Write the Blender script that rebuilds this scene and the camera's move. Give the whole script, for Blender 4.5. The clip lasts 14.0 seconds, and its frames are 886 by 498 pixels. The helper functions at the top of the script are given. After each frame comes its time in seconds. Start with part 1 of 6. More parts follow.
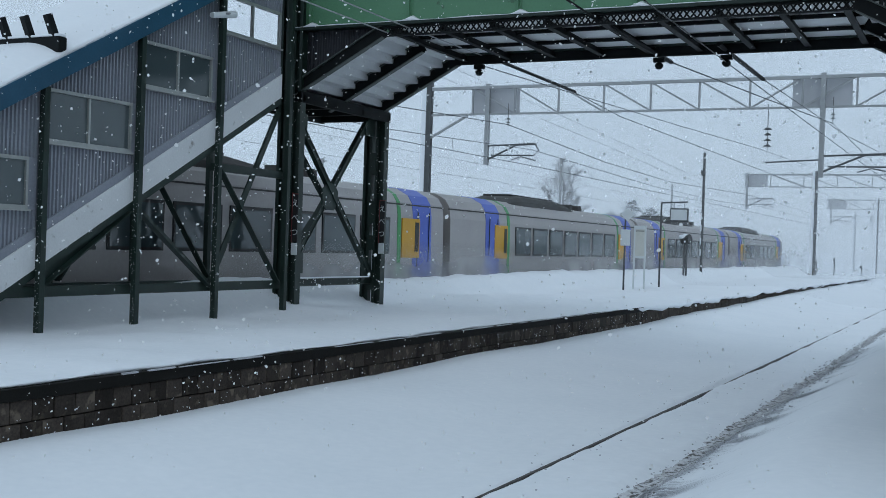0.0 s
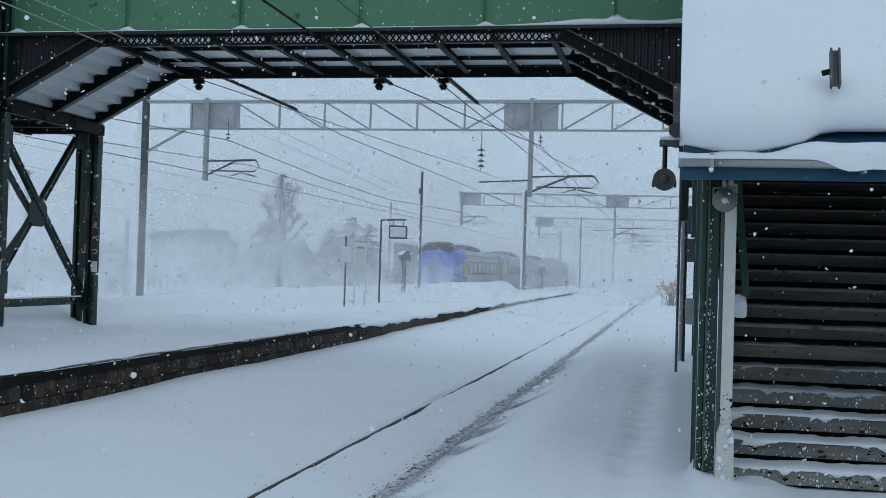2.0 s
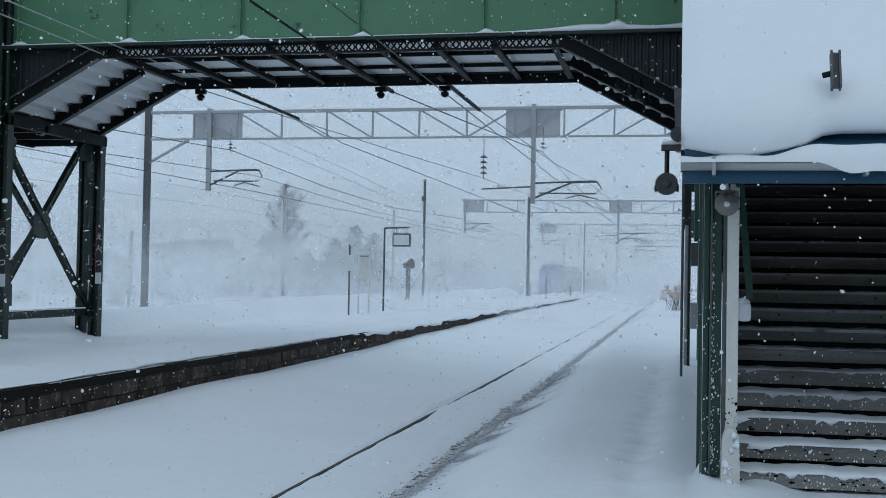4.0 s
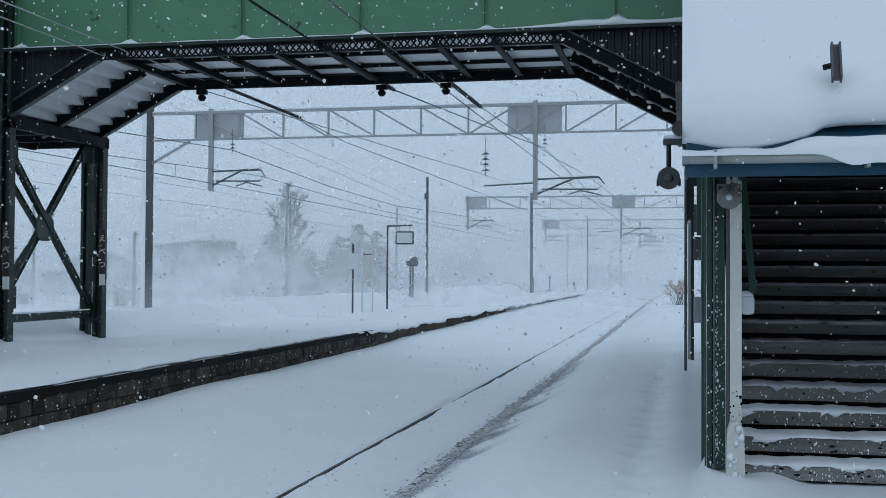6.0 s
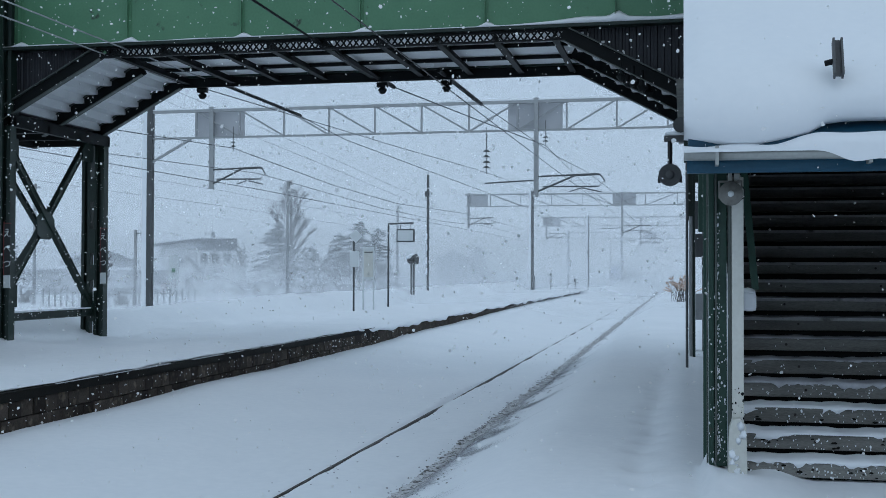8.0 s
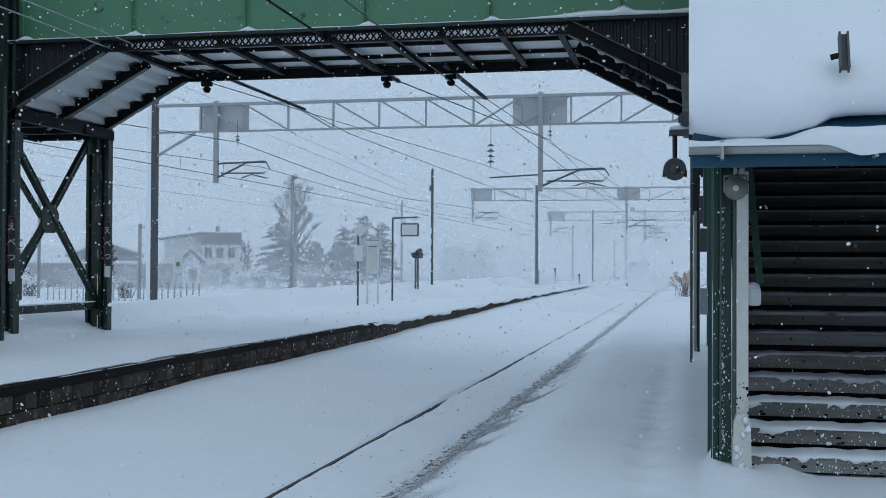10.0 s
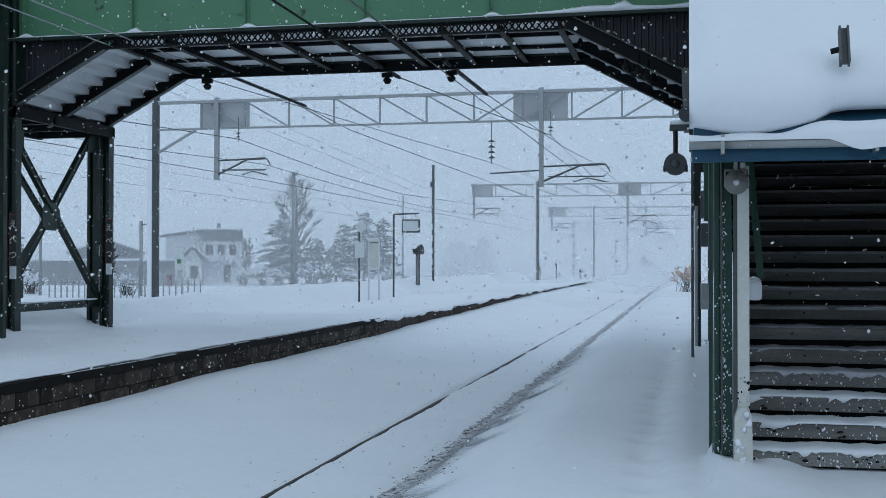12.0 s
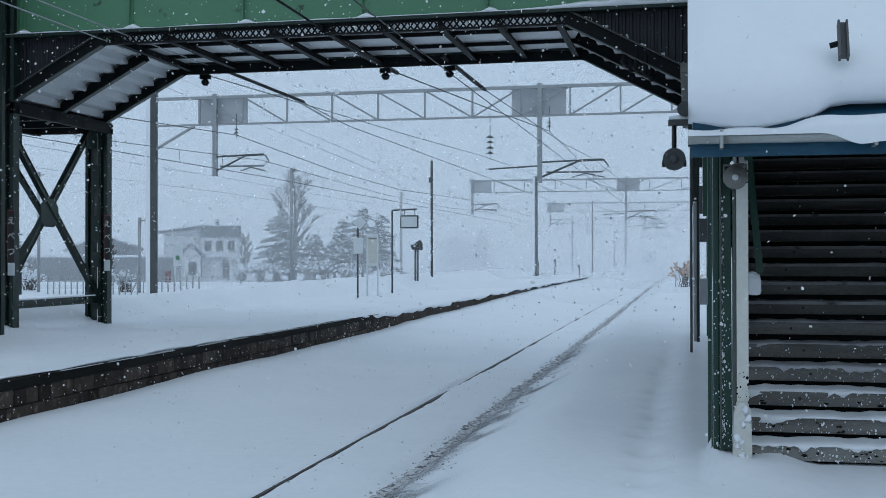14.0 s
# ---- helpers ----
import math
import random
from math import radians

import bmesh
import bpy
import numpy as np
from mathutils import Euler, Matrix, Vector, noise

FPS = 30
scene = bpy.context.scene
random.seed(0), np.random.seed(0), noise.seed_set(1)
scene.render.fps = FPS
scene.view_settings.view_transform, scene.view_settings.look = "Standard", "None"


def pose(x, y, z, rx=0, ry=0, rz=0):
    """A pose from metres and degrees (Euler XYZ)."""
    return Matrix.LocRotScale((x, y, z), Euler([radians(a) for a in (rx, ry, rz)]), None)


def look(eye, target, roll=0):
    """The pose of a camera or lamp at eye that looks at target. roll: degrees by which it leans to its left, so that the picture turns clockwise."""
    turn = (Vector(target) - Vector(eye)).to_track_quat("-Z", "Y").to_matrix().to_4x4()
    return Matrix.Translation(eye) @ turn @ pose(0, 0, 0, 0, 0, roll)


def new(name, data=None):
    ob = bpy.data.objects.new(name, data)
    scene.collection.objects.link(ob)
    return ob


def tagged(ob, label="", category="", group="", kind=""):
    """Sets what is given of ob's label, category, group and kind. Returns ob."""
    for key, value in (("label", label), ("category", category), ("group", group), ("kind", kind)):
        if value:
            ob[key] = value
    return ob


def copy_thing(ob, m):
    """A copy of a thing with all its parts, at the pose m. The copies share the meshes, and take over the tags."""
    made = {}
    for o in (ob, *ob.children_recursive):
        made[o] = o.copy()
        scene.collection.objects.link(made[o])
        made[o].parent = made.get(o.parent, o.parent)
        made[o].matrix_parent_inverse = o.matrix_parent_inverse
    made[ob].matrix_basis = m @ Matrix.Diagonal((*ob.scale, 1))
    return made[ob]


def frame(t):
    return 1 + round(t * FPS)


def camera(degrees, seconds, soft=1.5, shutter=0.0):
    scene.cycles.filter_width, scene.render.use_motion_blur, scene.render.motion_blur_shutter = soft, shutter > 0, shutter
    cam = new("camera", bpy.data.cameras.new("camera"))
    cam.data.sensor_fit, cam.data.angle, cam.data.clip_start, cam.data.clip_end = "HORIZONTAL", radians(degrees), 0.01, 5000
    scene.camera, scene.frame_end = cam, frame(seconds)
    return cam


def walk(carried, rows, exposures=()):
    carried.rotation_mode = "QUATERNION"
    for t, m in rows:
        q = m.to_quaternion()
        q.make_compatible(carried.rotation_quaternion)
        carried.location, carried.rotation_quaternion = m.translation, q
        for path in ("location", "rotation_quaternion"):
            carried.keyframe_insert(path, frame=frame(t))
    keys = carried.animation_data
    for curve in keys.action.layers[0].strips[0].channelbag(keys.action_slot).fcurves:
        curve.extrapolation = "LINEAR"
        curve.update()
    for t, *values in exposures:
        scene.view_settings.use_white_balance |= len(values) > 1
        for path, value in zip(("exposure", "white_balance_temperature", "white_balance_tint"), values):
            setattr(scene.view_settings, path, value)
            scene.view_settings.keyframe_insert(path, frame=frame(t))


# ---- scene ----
cam = camera(42.8, 14.0, soft=0.8)
EYE = (0.0, 0.0, 1.55)
# seconds, place, yaw, pitch, roll
PATH = [
    (0, 0.013, 0.030, -0.015, 25.69, -0.23, -1.93),
    (0.3, -0.02, 0.027, 0.0, 19.98, 0.09, -2.06),
    (0.5, -0.042, 0.025, 0.013, 17.28, 0.30, -2.11),
    (0.7, -0.035, 0.014, 0.013, 15.42, 0.45, -2.09),
    (1, -0.023, 0.000, 0.013, 13.51, 0.65, -2.04),
    (1.5, -0.015, -0.007, 0.013, 12.03, 0.85, -1.93),
    (2, -0.009, -0.018, 0.013, 11.58, 1.04, -1.73),
    (2.5, -0.006, -0.016, 0.014, 11.62, 1.24, -1.55),
    (3, -0.006, -0.016, 0.013, 11.66, 1.36, -1.46),
    (4.2, 0.0, -0.015, 0.009, 11.82, 1.42, -0.94),
    (5.5, 0.006, -0.014, 0.005, 11.96, 1.36, -0.45),
    (6, 0.004, -0.021, 0.006, 11.97, 1.28, -0.32),
    (6.5, 0.003, -0.018, 0.003, 11.99, 1.26, -0.23),
    (7, 0.004, -0.006, 0.006, 12.03, 1.23, -0.13),
    (7.5, 0.001, -0.001, 0.005, 12.01, 1.22, -0.11),
    (8, -0.001, -0.006, 0.004, 12.02, 1.16, -0.18),
    (10.5, -0.004, 0.005, 0.000, 12.26, 0.81, -0.26),
    (11, -0.002, 0.007, 0.000, 12.27, 0.75, -0.21),
    (11.5, -0.000, 0.014, -0.001, 12.27, 0.71, -0.14),
    (12, -0.001, -0.004, -0.003, 12.29, 0.68, -0.06),
    (12.5, 0.000, -0.000, 0.000, 12.30, 0.64, 0.00),
    (13, -0.003, 0.004, -0.001, 12.30, 0.57, 0.03),
    (13.5, -0.005, 0.007, -0.004, 12.24, 0.53, 0.05),
    (14, -0.004, 0.009, -0.006, 12.22, 0.47, 0.05),
]
walk(cam, [(t, pose(x, y, EYE[2] + z, 90 + p, r, w)) for t, x, y, z, w, p, r in PATH],
     exposures=[(0.0, 0.42, 6500, 10), (1.0, 0.34, 6430, 10), (3.0, 0.32, 6400, 10), (5.5, 0.32, 6380, 10), (6.5, 0.31, 6250, 10), (14.0, 0.32, 6230, 10)])

# ---- light: thick overcast, snowing ----
world = bpy.data.worlds.new("overcast")
scene.world = world
world.use_nodes = True
wn, wl = world.node_tree.nodes, world.node_tree.links
wn.clear()
w_out, w_bg, w_mix, w_sky = (wn.new(n) for n in ("ShaderNodeOutputWorld", "ShaderNodeBackground", "ShaderNodeMixRGB", "ShaderNodeTexSky"))
w_sky.sky_type, w_sky.sun_disc, w_sky.sun_elevation, w_sky.sun_rotation = "NISHITA", False, radians(38), radians(150)
w_scale = wn.new("ShaderNodeVectorMath")
w_scale.operation, w_scale.inputs[3].default_value = "SCALE", 0.09
w_mix.inputs[0].default_value = 0.86
w_mix.inputs[2].default_value = (0.52, 0.662, 0.79, 1)
w_bg.inputs[1].default_value = 0.80
wl.new(w_sky.outputs[0], w_scale.inputs[0])
wl.new(w_scale.outputs[0], w_mix.inputs[1])
wl.new(w_mix.outputs[0], w_bg.inputs[0])
wl.new(w_bg.outputs[0], w_out.inputs[0])
sun = new("sun", bpy.data.lights.new("sun", "SUN"))
sun.data.energy, sun.data.angle, sun.data.color = 0.2, radians(70), (0.95, 0.985, 1.0)
sun.matrix_world = look((10, -30, 55), (0, 0, 0))


# ---- materials ----
def mat(name, color, color2=None, rough=0.7, metal=0.0, scale=6.0, fine=60.0, amount=0.5, bump=0.15, dirt=None, dirt_at=0.62, stretch=(1, 1, 1), spread=0.0):
    """Two tones at two scales, optional patches of dirt, and a fine relief."""
    m = bpy.data.materials.new(name)
    m.use_nodes = True
    n, k = m.node_tree.nodes, m.node_tree.links
    bsdf = n["Principled BSDF"]
    bsdf.inputs["Roughness"].default_value, bsdf.inputs["Metallic"].default_value = rough, metal
    bsdf.inputs["Specular IOR Level"].default_value = 0.36
    color2 = color2 or tuple(c * 0.7 for c in color)
    co, mp = n.new("ShaderNodeTexCoord"), n.new("ShaderNodeMapping")
    mp.inputs["Scale"].default_value = stretch
    if spread:
        info, far, move = n.new("ShaderNodeObjectInfo"), n.new("ShaderNodeMath"), n.new("ShaderNodeVectorMath")
        far.operation, far.inputs[1].default_value = "MULTIPLY", 53.0
        k.new(info.outputs["Random"], far.inputs[0])
        k.new(co.outputs["Object"], move.inputs[0])
        k.new(far.outputs[0], move.inputs[1])
        k.new(move.outputs[0], mp.inputs[0])
    else:
        k.new(co.outputs["Object"], mp.inputs[0])
    big, small = n.new("ShaderNodeTexNoise"), n.new("ShaderNodeTexNoise")
    for t, s in ((big, scale), (small, fine)):
        t.inputs["Scale"].default_value, t.inputs["Detail"].default_value = s, 4
        k.new(mp.outputs[0], t.inputs["Vector"])
    add = n.new("ShaderNodeMath")
    add.operation = "MULTIPLY_ADD"
    add.inputs[1].default_value = 0.5
    k.new(small.outputs[0], add.inputs[0])
    half = n.new("ShaderNodeMath")
    half.operation, half.inputs[1].default_value = "MULTIPLY", 0.5
    k.new(big.outputs[0], half.inputs[0])
    k.new(half.outputs[0], add.inputs[2])
    rng = n.new("ShaderNodeMapRange")
    rng.inputs[1].default_value, rng.inputs[2].default_value = 0.5 - 0.22, 0.5 + 0.22
    rng.inputs[4].default_value = min(1.0, amount * 2)
    k.new(add.outputs[0], rng.inputs[0])
    mix = n.new("ShaderNodeMixRGB")
    mix.inputs[1].default_value, mix.inputs[2].default_value = (*color, 1), (*color2, 1)
    k.new(rng.outputs[0], mix.inputs[0])
    last = mix.outputs[0]
    if dirt:
        d = n.new("ShaderNodeTexNoise")
        d.inputs["Scale"].default_value, d.inputs["Detail"].default_value = scale * 2.3, 8
        k.new(mp.outputs[0], d.inputs["Vector"])
        r2 = n.new("ShaderNodeMapRange")
        r2.inputs[1].default_value, r2.inputs[2].default_value = dirt_at - 0.03, dirt_at + 0.05
        k.new(d.outputs[0], r2.inputs[0])
        m2 = n.new("ShaderNodeMixRGB")
        m2.inputs[2].default_value = (*dirt, 1)
        k.new(r2.outputs[0], m2.inputs[0])
        k.new(last, m2.inputs[1])
        last = m2.outputs[0]
    if spread:
        oi, hv, mr = n.new("ShaderNodeObjectInfo"), n.new("ShaderNodeHueSaturation"), n.new("ShaderNodeMapRange")
        mr.inputs[3].default_value, mr.inputs[4].default_value = 1 - spread, 1 + spread
        k.new(oi.outputs["Random"], mr.inputs[0])
        k.new(mr.outputs[0], hv.inputs["Value"])
        k.new(last, hv.inputs["Color"])
        last = hv.outputs[0]
    k.new(last, bsdf.inputs["Base Color"])
    if bump:
        b = n.new("ShaderNodeBump")
        b.inputs["Strength"].default_value, b.inputs["Distance"].default_value = bump, 0.02
        k.new(add.outputs[0], b.inputs["Height"])
        k.new(b.outputs[0], bsdf.inputs["Normal"])
    return m


def veil_mat(name, density, soft_edges=False, base=0.0, top=30.0):
    """Fine airborne snow: lets most of the light through, scatters the rest both ways."""
    m = bpy.data.materials.new(name)
    m.use_nodes = True
    n, k = m.node_tree.nodes, m.node_tree.links
    n.clear()
    out, mix, half = n.new("ShaderNodeOutputMaterial"), n.new("ShaderNodeMixShader"), n.new("ShaderNodeMixShader")
    clear, dif, tra = n.new("ShaderNodeBsdfTransparent"), n.new("ShaderNodeBsdfDiffuse"), n.new("ShaderNodeBsdfTranslucent")
    for s in (dif, tra):
        s.inputs[0].default_value = (0.93, 0.94, 0.96, 1)
    half.inputs[0].default_value = 0.5
    k.new(dif.outputs[0], half.inputs[1])
    k.new(tra.outputs[0], half.inputs[2])
    co, no = n.new("ShaderNodeTexCoord"), n.new("ShaderNodeTexNoise")
    no.inputs["Scale"].default_value, no.inputs["Detail"].default_value = (0.35 if soft_edges else 0.03), 5
    k.new(co.outputs["Object"], no.inputs["Vector"])
    r = n.new("ShaderNodeMapRange")
    r.inputs[1].default_value, r.inputs[2].default_value = 0.3, 0.7
    r.inputs[3].default_value, r.inputs[4].default_value = density * (0.25 if soft_edges else 0.85), density * (1.0 if soft_edges else 1.1)
    k.new(no.outputs[0], r.inputs[0])
    last = r.outputs[0]
    mul = n.new("ShaderNodeMath")
    mul.operation, mul.use_clamp = "MULTIPLY", True
    k.new(last, mul.inputs[0])
    if soft_edges:
        mp, gr = n.new("ShaderNodeMapping"), n.new("ShaderNodeTexGradient")
        mp.inputs["Location"].default_value = (-1, -1, -1)
        mp.inputs["Scale"].default_value = (2, 2, 2)
        gr.gradient_type = "SPHERICAL"
        flat = n.new("ShaderNodeVectorMath")
        flat.operation, flat.inputs[1].default_value = "MULTIPLY", (1, 0, 1)
        k.new(co.outputs["Generated"], mp.inputs[0])
        k.new(mp.outputs[0], flat.inputs[0])
        k.new(flat.outputs[0], gr.inputs[0])
        k.new(gr.outputs[1], mul.inputs[1])
    else:
        sep, hz = n.new("ShaderNodeSeparateXYZ"), n.new("ShaderNodeMapRange")
        k.new(co.outputs["Object"], sep.inputs[0])
        hz.inputs[1].default_value, hz.inputs[2].default_value = base, top
        hz.inputs[3].default_value, hz.inputs[4].default_value = 1.0, 0.55
        k.new(sep.outputs[2], hz.inputs[0])
        k.new(hz.outputs[0], mul.inputs[1])
    k.new(mul.outputs[0], mix.inputs[0])
    k.new(clear.outputs[0], mix.inputs[1])
    k.new(half.outputs[0], mix.inputs[2])
    k.new(mix.outputs[0], out.inputs[0])
    return m


SNOW = mat("snow", (0.83, 0.85, 0.88), (0.75, 0.78, 0.82), rough=0.6, scale=0.6, fine=9.0, amount=0.5, bump=0.35)
SNOW_ROOF = mat("roof_snow", (0.79, 0.81, 0.84), (0.73, 0.76, 0.80), rough=0.6, scale=1.2, fine=14.0, amount=0.4, bump=0.1)
SNOW_DIRTY = mat("trodden_snow", (0.76, 0.77, 0.80), (0.40, 0.39, 0.39), rough=0.7, scale=6, fine=45, amount=0.5, bump=0.6, dirt=(0.1, 0.093, 0.09), dirt_at=0.52)
# grey of slush, clods and lip ice; also the dimmed snow on upper steps
SNOW_GREY = mat("grey_snow", (0.5, 0.51, 0.55), (0.34, 0.34, 0.36), rough=0.7, scale=5, fine=40, amount=0.5, bump=0.3)
GREEN = mat("green_paint", (0.105, 0.245, 0.14), (0.075, 0.19, 0.108), rough=0.42, scale=1.6, fine=25, amount=0.5, bump=0.08,
            dirt=(0.03, 0.035, 0.03), dirt_at=0.68)
GREEN_DARK = mat("dark_green_paint", (0.013, 0.03, 0.023), (0.007, 0.014, 0.012), rough=0.45, scale=4, fine=40, amount=0.5, bump=0.12,
                 dirt=(0.045, 0.03, 0.02), dirt_at=0.7)
GREEN_STEEL = mat("grey_green_steel", (0.085, 0.1, 0.092), (0.05, 0.06, 0.056), rough=0.5, scale=4, fine=40, amount=0.5, bump=0.1)
# dark fittings and undersides; on the stair risers it stands for shade
NEAR_BLACK = mat("near_black", (0.012, 0.014, 0.015), (0.007, 0.008, 0.009), rough=0.6, scale=5, fine=50, amount=0.5, bump=0.15)
SOFFIT = mat("deck_soffit", (0.36, 0.36, 0.36), (0.22, 0.22, 0.22), rough=0.7, scale=2.5, fine=20, amount=0.5, dirt=(0.1, 0.095, 0.09), dirt_at=0.66)
BLUE = mat("blue_fascia", (0.016, 0.08, 0.14), (0.011, 0.055, 0.095), rough=0.35, scale=2, fine=30, amount=0.5, bump=0.05)
CLAD = mat("grey_cladding", (0.30, 0.315, 0.355), (0.21, 0.225, 0.265), rough=0.5, metal=0.2, scale=1.2, fine=25, amount=0.5, bump=0.06)
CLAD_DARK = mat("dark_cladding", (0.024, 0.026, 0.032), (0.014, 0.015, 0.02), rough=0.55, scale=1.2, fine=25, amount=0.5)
STRINGER = mat("pale_stringer", (0.68, 0.69, 0.7), (0.56, 0.57, 0.58), rough=0.6, scale=2, fine=30, amount=0.5, dirt=(0.3, 0.29, 0.28), dirt_at=0.7)
GALV = mat("galvanised_steel", (0.38, 0.39, 0.40), (0.27, 0.28, 0.29), rough=0.45, metal=0.4, scale=5, fine=60, amount=0.5)
GALV_DARK = mat("weathered_pole", (0.10, 0.105, 0.11), (0.06, 0.062, 0.065), rough=0.6, scale=3, fine=40, amount=0.5)
ALU = mat("aluminium_frame", (0.42, 0.43, 0.42), (0.3, 0.31, 0.30), rough=0.4, metal=0.5, scale=4, fine=40, amount=0.4, bump=0.05)
BLACK = mat("black_metal", (0.012, 0.012, 0.013), (0.02, 0.02, 0.02), rough=0.4, scale=6, fine=60, amount=0.4, bump=0.06)
CONCRETE = mat("wet_concrete", (0.075, 0.06, 0.05), (0.02, 0.016, 0.014), rough=0.75, scale=3, fine=40, amount=0.6, bump=0.4, dirt=(0.11, 0.09, 0.07), dirt_at=0.6, spread=0.5)
CAP = mat("concrete_cap", (0.014, 0.013, 0.012), (0.007, 0.007, 0.006), rough=0.75, scale=3, fine=40, amount=0.6, bump=0.4)
for m in (CAP, CONCRETE, NEAR_BLACK):
    m.node_tree.nodes["Principled BSDF"].inputs["Specular IOR Level"].default_value = 0.12
STONE = mat("footing_stone", (0.28, 0.27, 0.26), (0.16, 0.155, 0.15), rough=0.8, scale=5, fine=40, amount=0.6, bump=0.5)
RUST = mat("rail_steel", (0.055, 0.045, 0.04), (0.03, 0.026, 0.024), rough=0.5, metal=0.5, scale=4, fine=40, amount=0.6)
WOOD_DARK = mat("worn_dark_timber", (0.235, 0.232, 0.217), (0.08, 0.08, 0.074), rough=0.75, scale=2, fine=30, amount=0.9, bump=0.5, stretch=(1, 6, 6),
                dirt=(0.13, 0.125, 0.115), dirt_at=0.66, spread=0.25)
WHITE_PAINT = mat("off_white_paint", (0.62, 0.62, 0.58), (0.5, 0.5, 0.46), rough=0.6, scale=3, fine=30, amount=0.5, dirt=(0.25, 0.22, 0.19), dirt_at=0.72)
TRAIN_GREY = mat("stainless_body", (0.39, 0.365, 0.355), (0.31, 0.29, 0.285), rough=0.42, metal=0.35, scale=0.8, fine=12, amount=0.4, bump=0.03)
TRAIN_DARK = mat("roof_equipment", (0.06, 0.058, 0.056), (0.035, 0.034, 0.033), rough=0.65, scale=3, fine=25, amount=0.5)
TRAIN_BLUE = mat("blue_livery", (0.07, 0.125, 0.5), (0.06, 0.1, 0.43), rough=0.4, scale=1, fine=12, amount=0.4, bump=0.03)
TRAIN_YELLOW = mat("yellow_livery", (0.62, 0.33, 0.02), (0.52, 0.27, 0.02), rough=0.45, scale=2, fine=18, amount=0.4, bump=0.03)
TRAIN_GREEN = mat("green_livery", (0.06, 0.30, 0.10), (0.05, 0.24, 0.08), rough=0.45, scale=2, fine=18, amount=0.4, bump=0.03)
MESH = mat("screen_mesh", (0.5, 0.51, 0.54), (0.42, 0.43, 0.45), rough=0.6, scale=3, fine=40, amount=0.4)
POST_GREEN = mat("post_green", (0.03, 0.075, 0.055), (0.018, 0.045, 0.035), rough=0.45, scale=3, fine=40, amount=0.6, dirt=(0.06, 0.05, 0.04), dirt_at=0.7)
PALE = mat("sign_enamel", (0.62, 0.65, 0.66), (0.54, 0.57, 0.58), rough=0.5, scale=3, fine=30, amount=0.4, bump=0.05)
HOUSE_WALL = mat("pale_siding", (0.78, 0.79, 0.80), (0.71, 0.72, 0.73), rough=0.7, scale=1, fine=12, amount=0.5)
HOUSE_DARK = mat("dark_siding", (0.14, 0.15, 0.17), (0.09, 0.10, 0.11), rough=0.7, scale=1, fine=12, amount=0.5)
BARK = mat("bark", (0.075, 0.065, 0.06), (0.04, 0.035, 0.033), rough=0.85, scale=6, fine=50, amount=0.6, bump=0.5)
NEEDLE = mat("conifer_needles", (0.035, 0.055, 0.045), (0.02, 0.035, 0.03), rough=0.8, scale=4, fine=30, amount=0.6)
DRY_LEAF = mat("dry_leaves", (0.42, 0.25, 0.16), (0.6, 0.5, 0.45), rough=0.8, scale=6, fine=40, amount=0.6)
RED_BOARD = mat("red_board", (0.22, 0.05, 0.05), (0.14, 0.04, 0.04), rough=0.7, scale=2, fine=20, amount=0.5)
DARK_GLASS = mat("cockpit_glass", (0.012, 0.014, 0.016), (0.02, 0.022, 0.024), rough=0.12, scale=2, fine=20, amount=0.4, bump=0)
GLASS = bpy.data.materials.new("window_glass")
GLASS.use_nodes = True
gb = GLASS.node_tree.nodes["Principled BSDF"]
gb.inputs["Base Color"].default_value, gb.inputs["Roughness"].default_value = (0.055, 0.075, 0.08, 1), 0.07
gb.inputs["Specular IOR Level"].default_value = 0.7
HORN = mat("weathered_horn", (0.24, 0.235, 0.22), (0.15, 0.145, 0.135), rough=0.6, scale=8, fine=60, amount=0.5, bump=0.1)
FLAKE = bpy.data.materials.new("snowflake")
FLAKE.use_nodes = True
fn, fk = FLAKE.node_tree.nodes, FLAKE.node_tree.links
fn.clear()
f_out, f_mix, f_dif, f_tra = (fn.new(n) for n in ("ShaderNodeOutputMaterial", "ShaderNodeMixShader", "ShaderNodeBsdfDiffuse", "ShaderNodeBsdfTranslucent"))
for f_s in (f_dif, f_tra):
    f_s.inputs[0].default_value = (0.9, 0.9, 0.9, 1)
fk.new(f_dif.outputs[0], f_mix.inputs[1])
fk.new(f_tra.outputs[0], f_mix.inputs[2])
fk.new(f_mix.outputs[0], f_out.inputs[0])


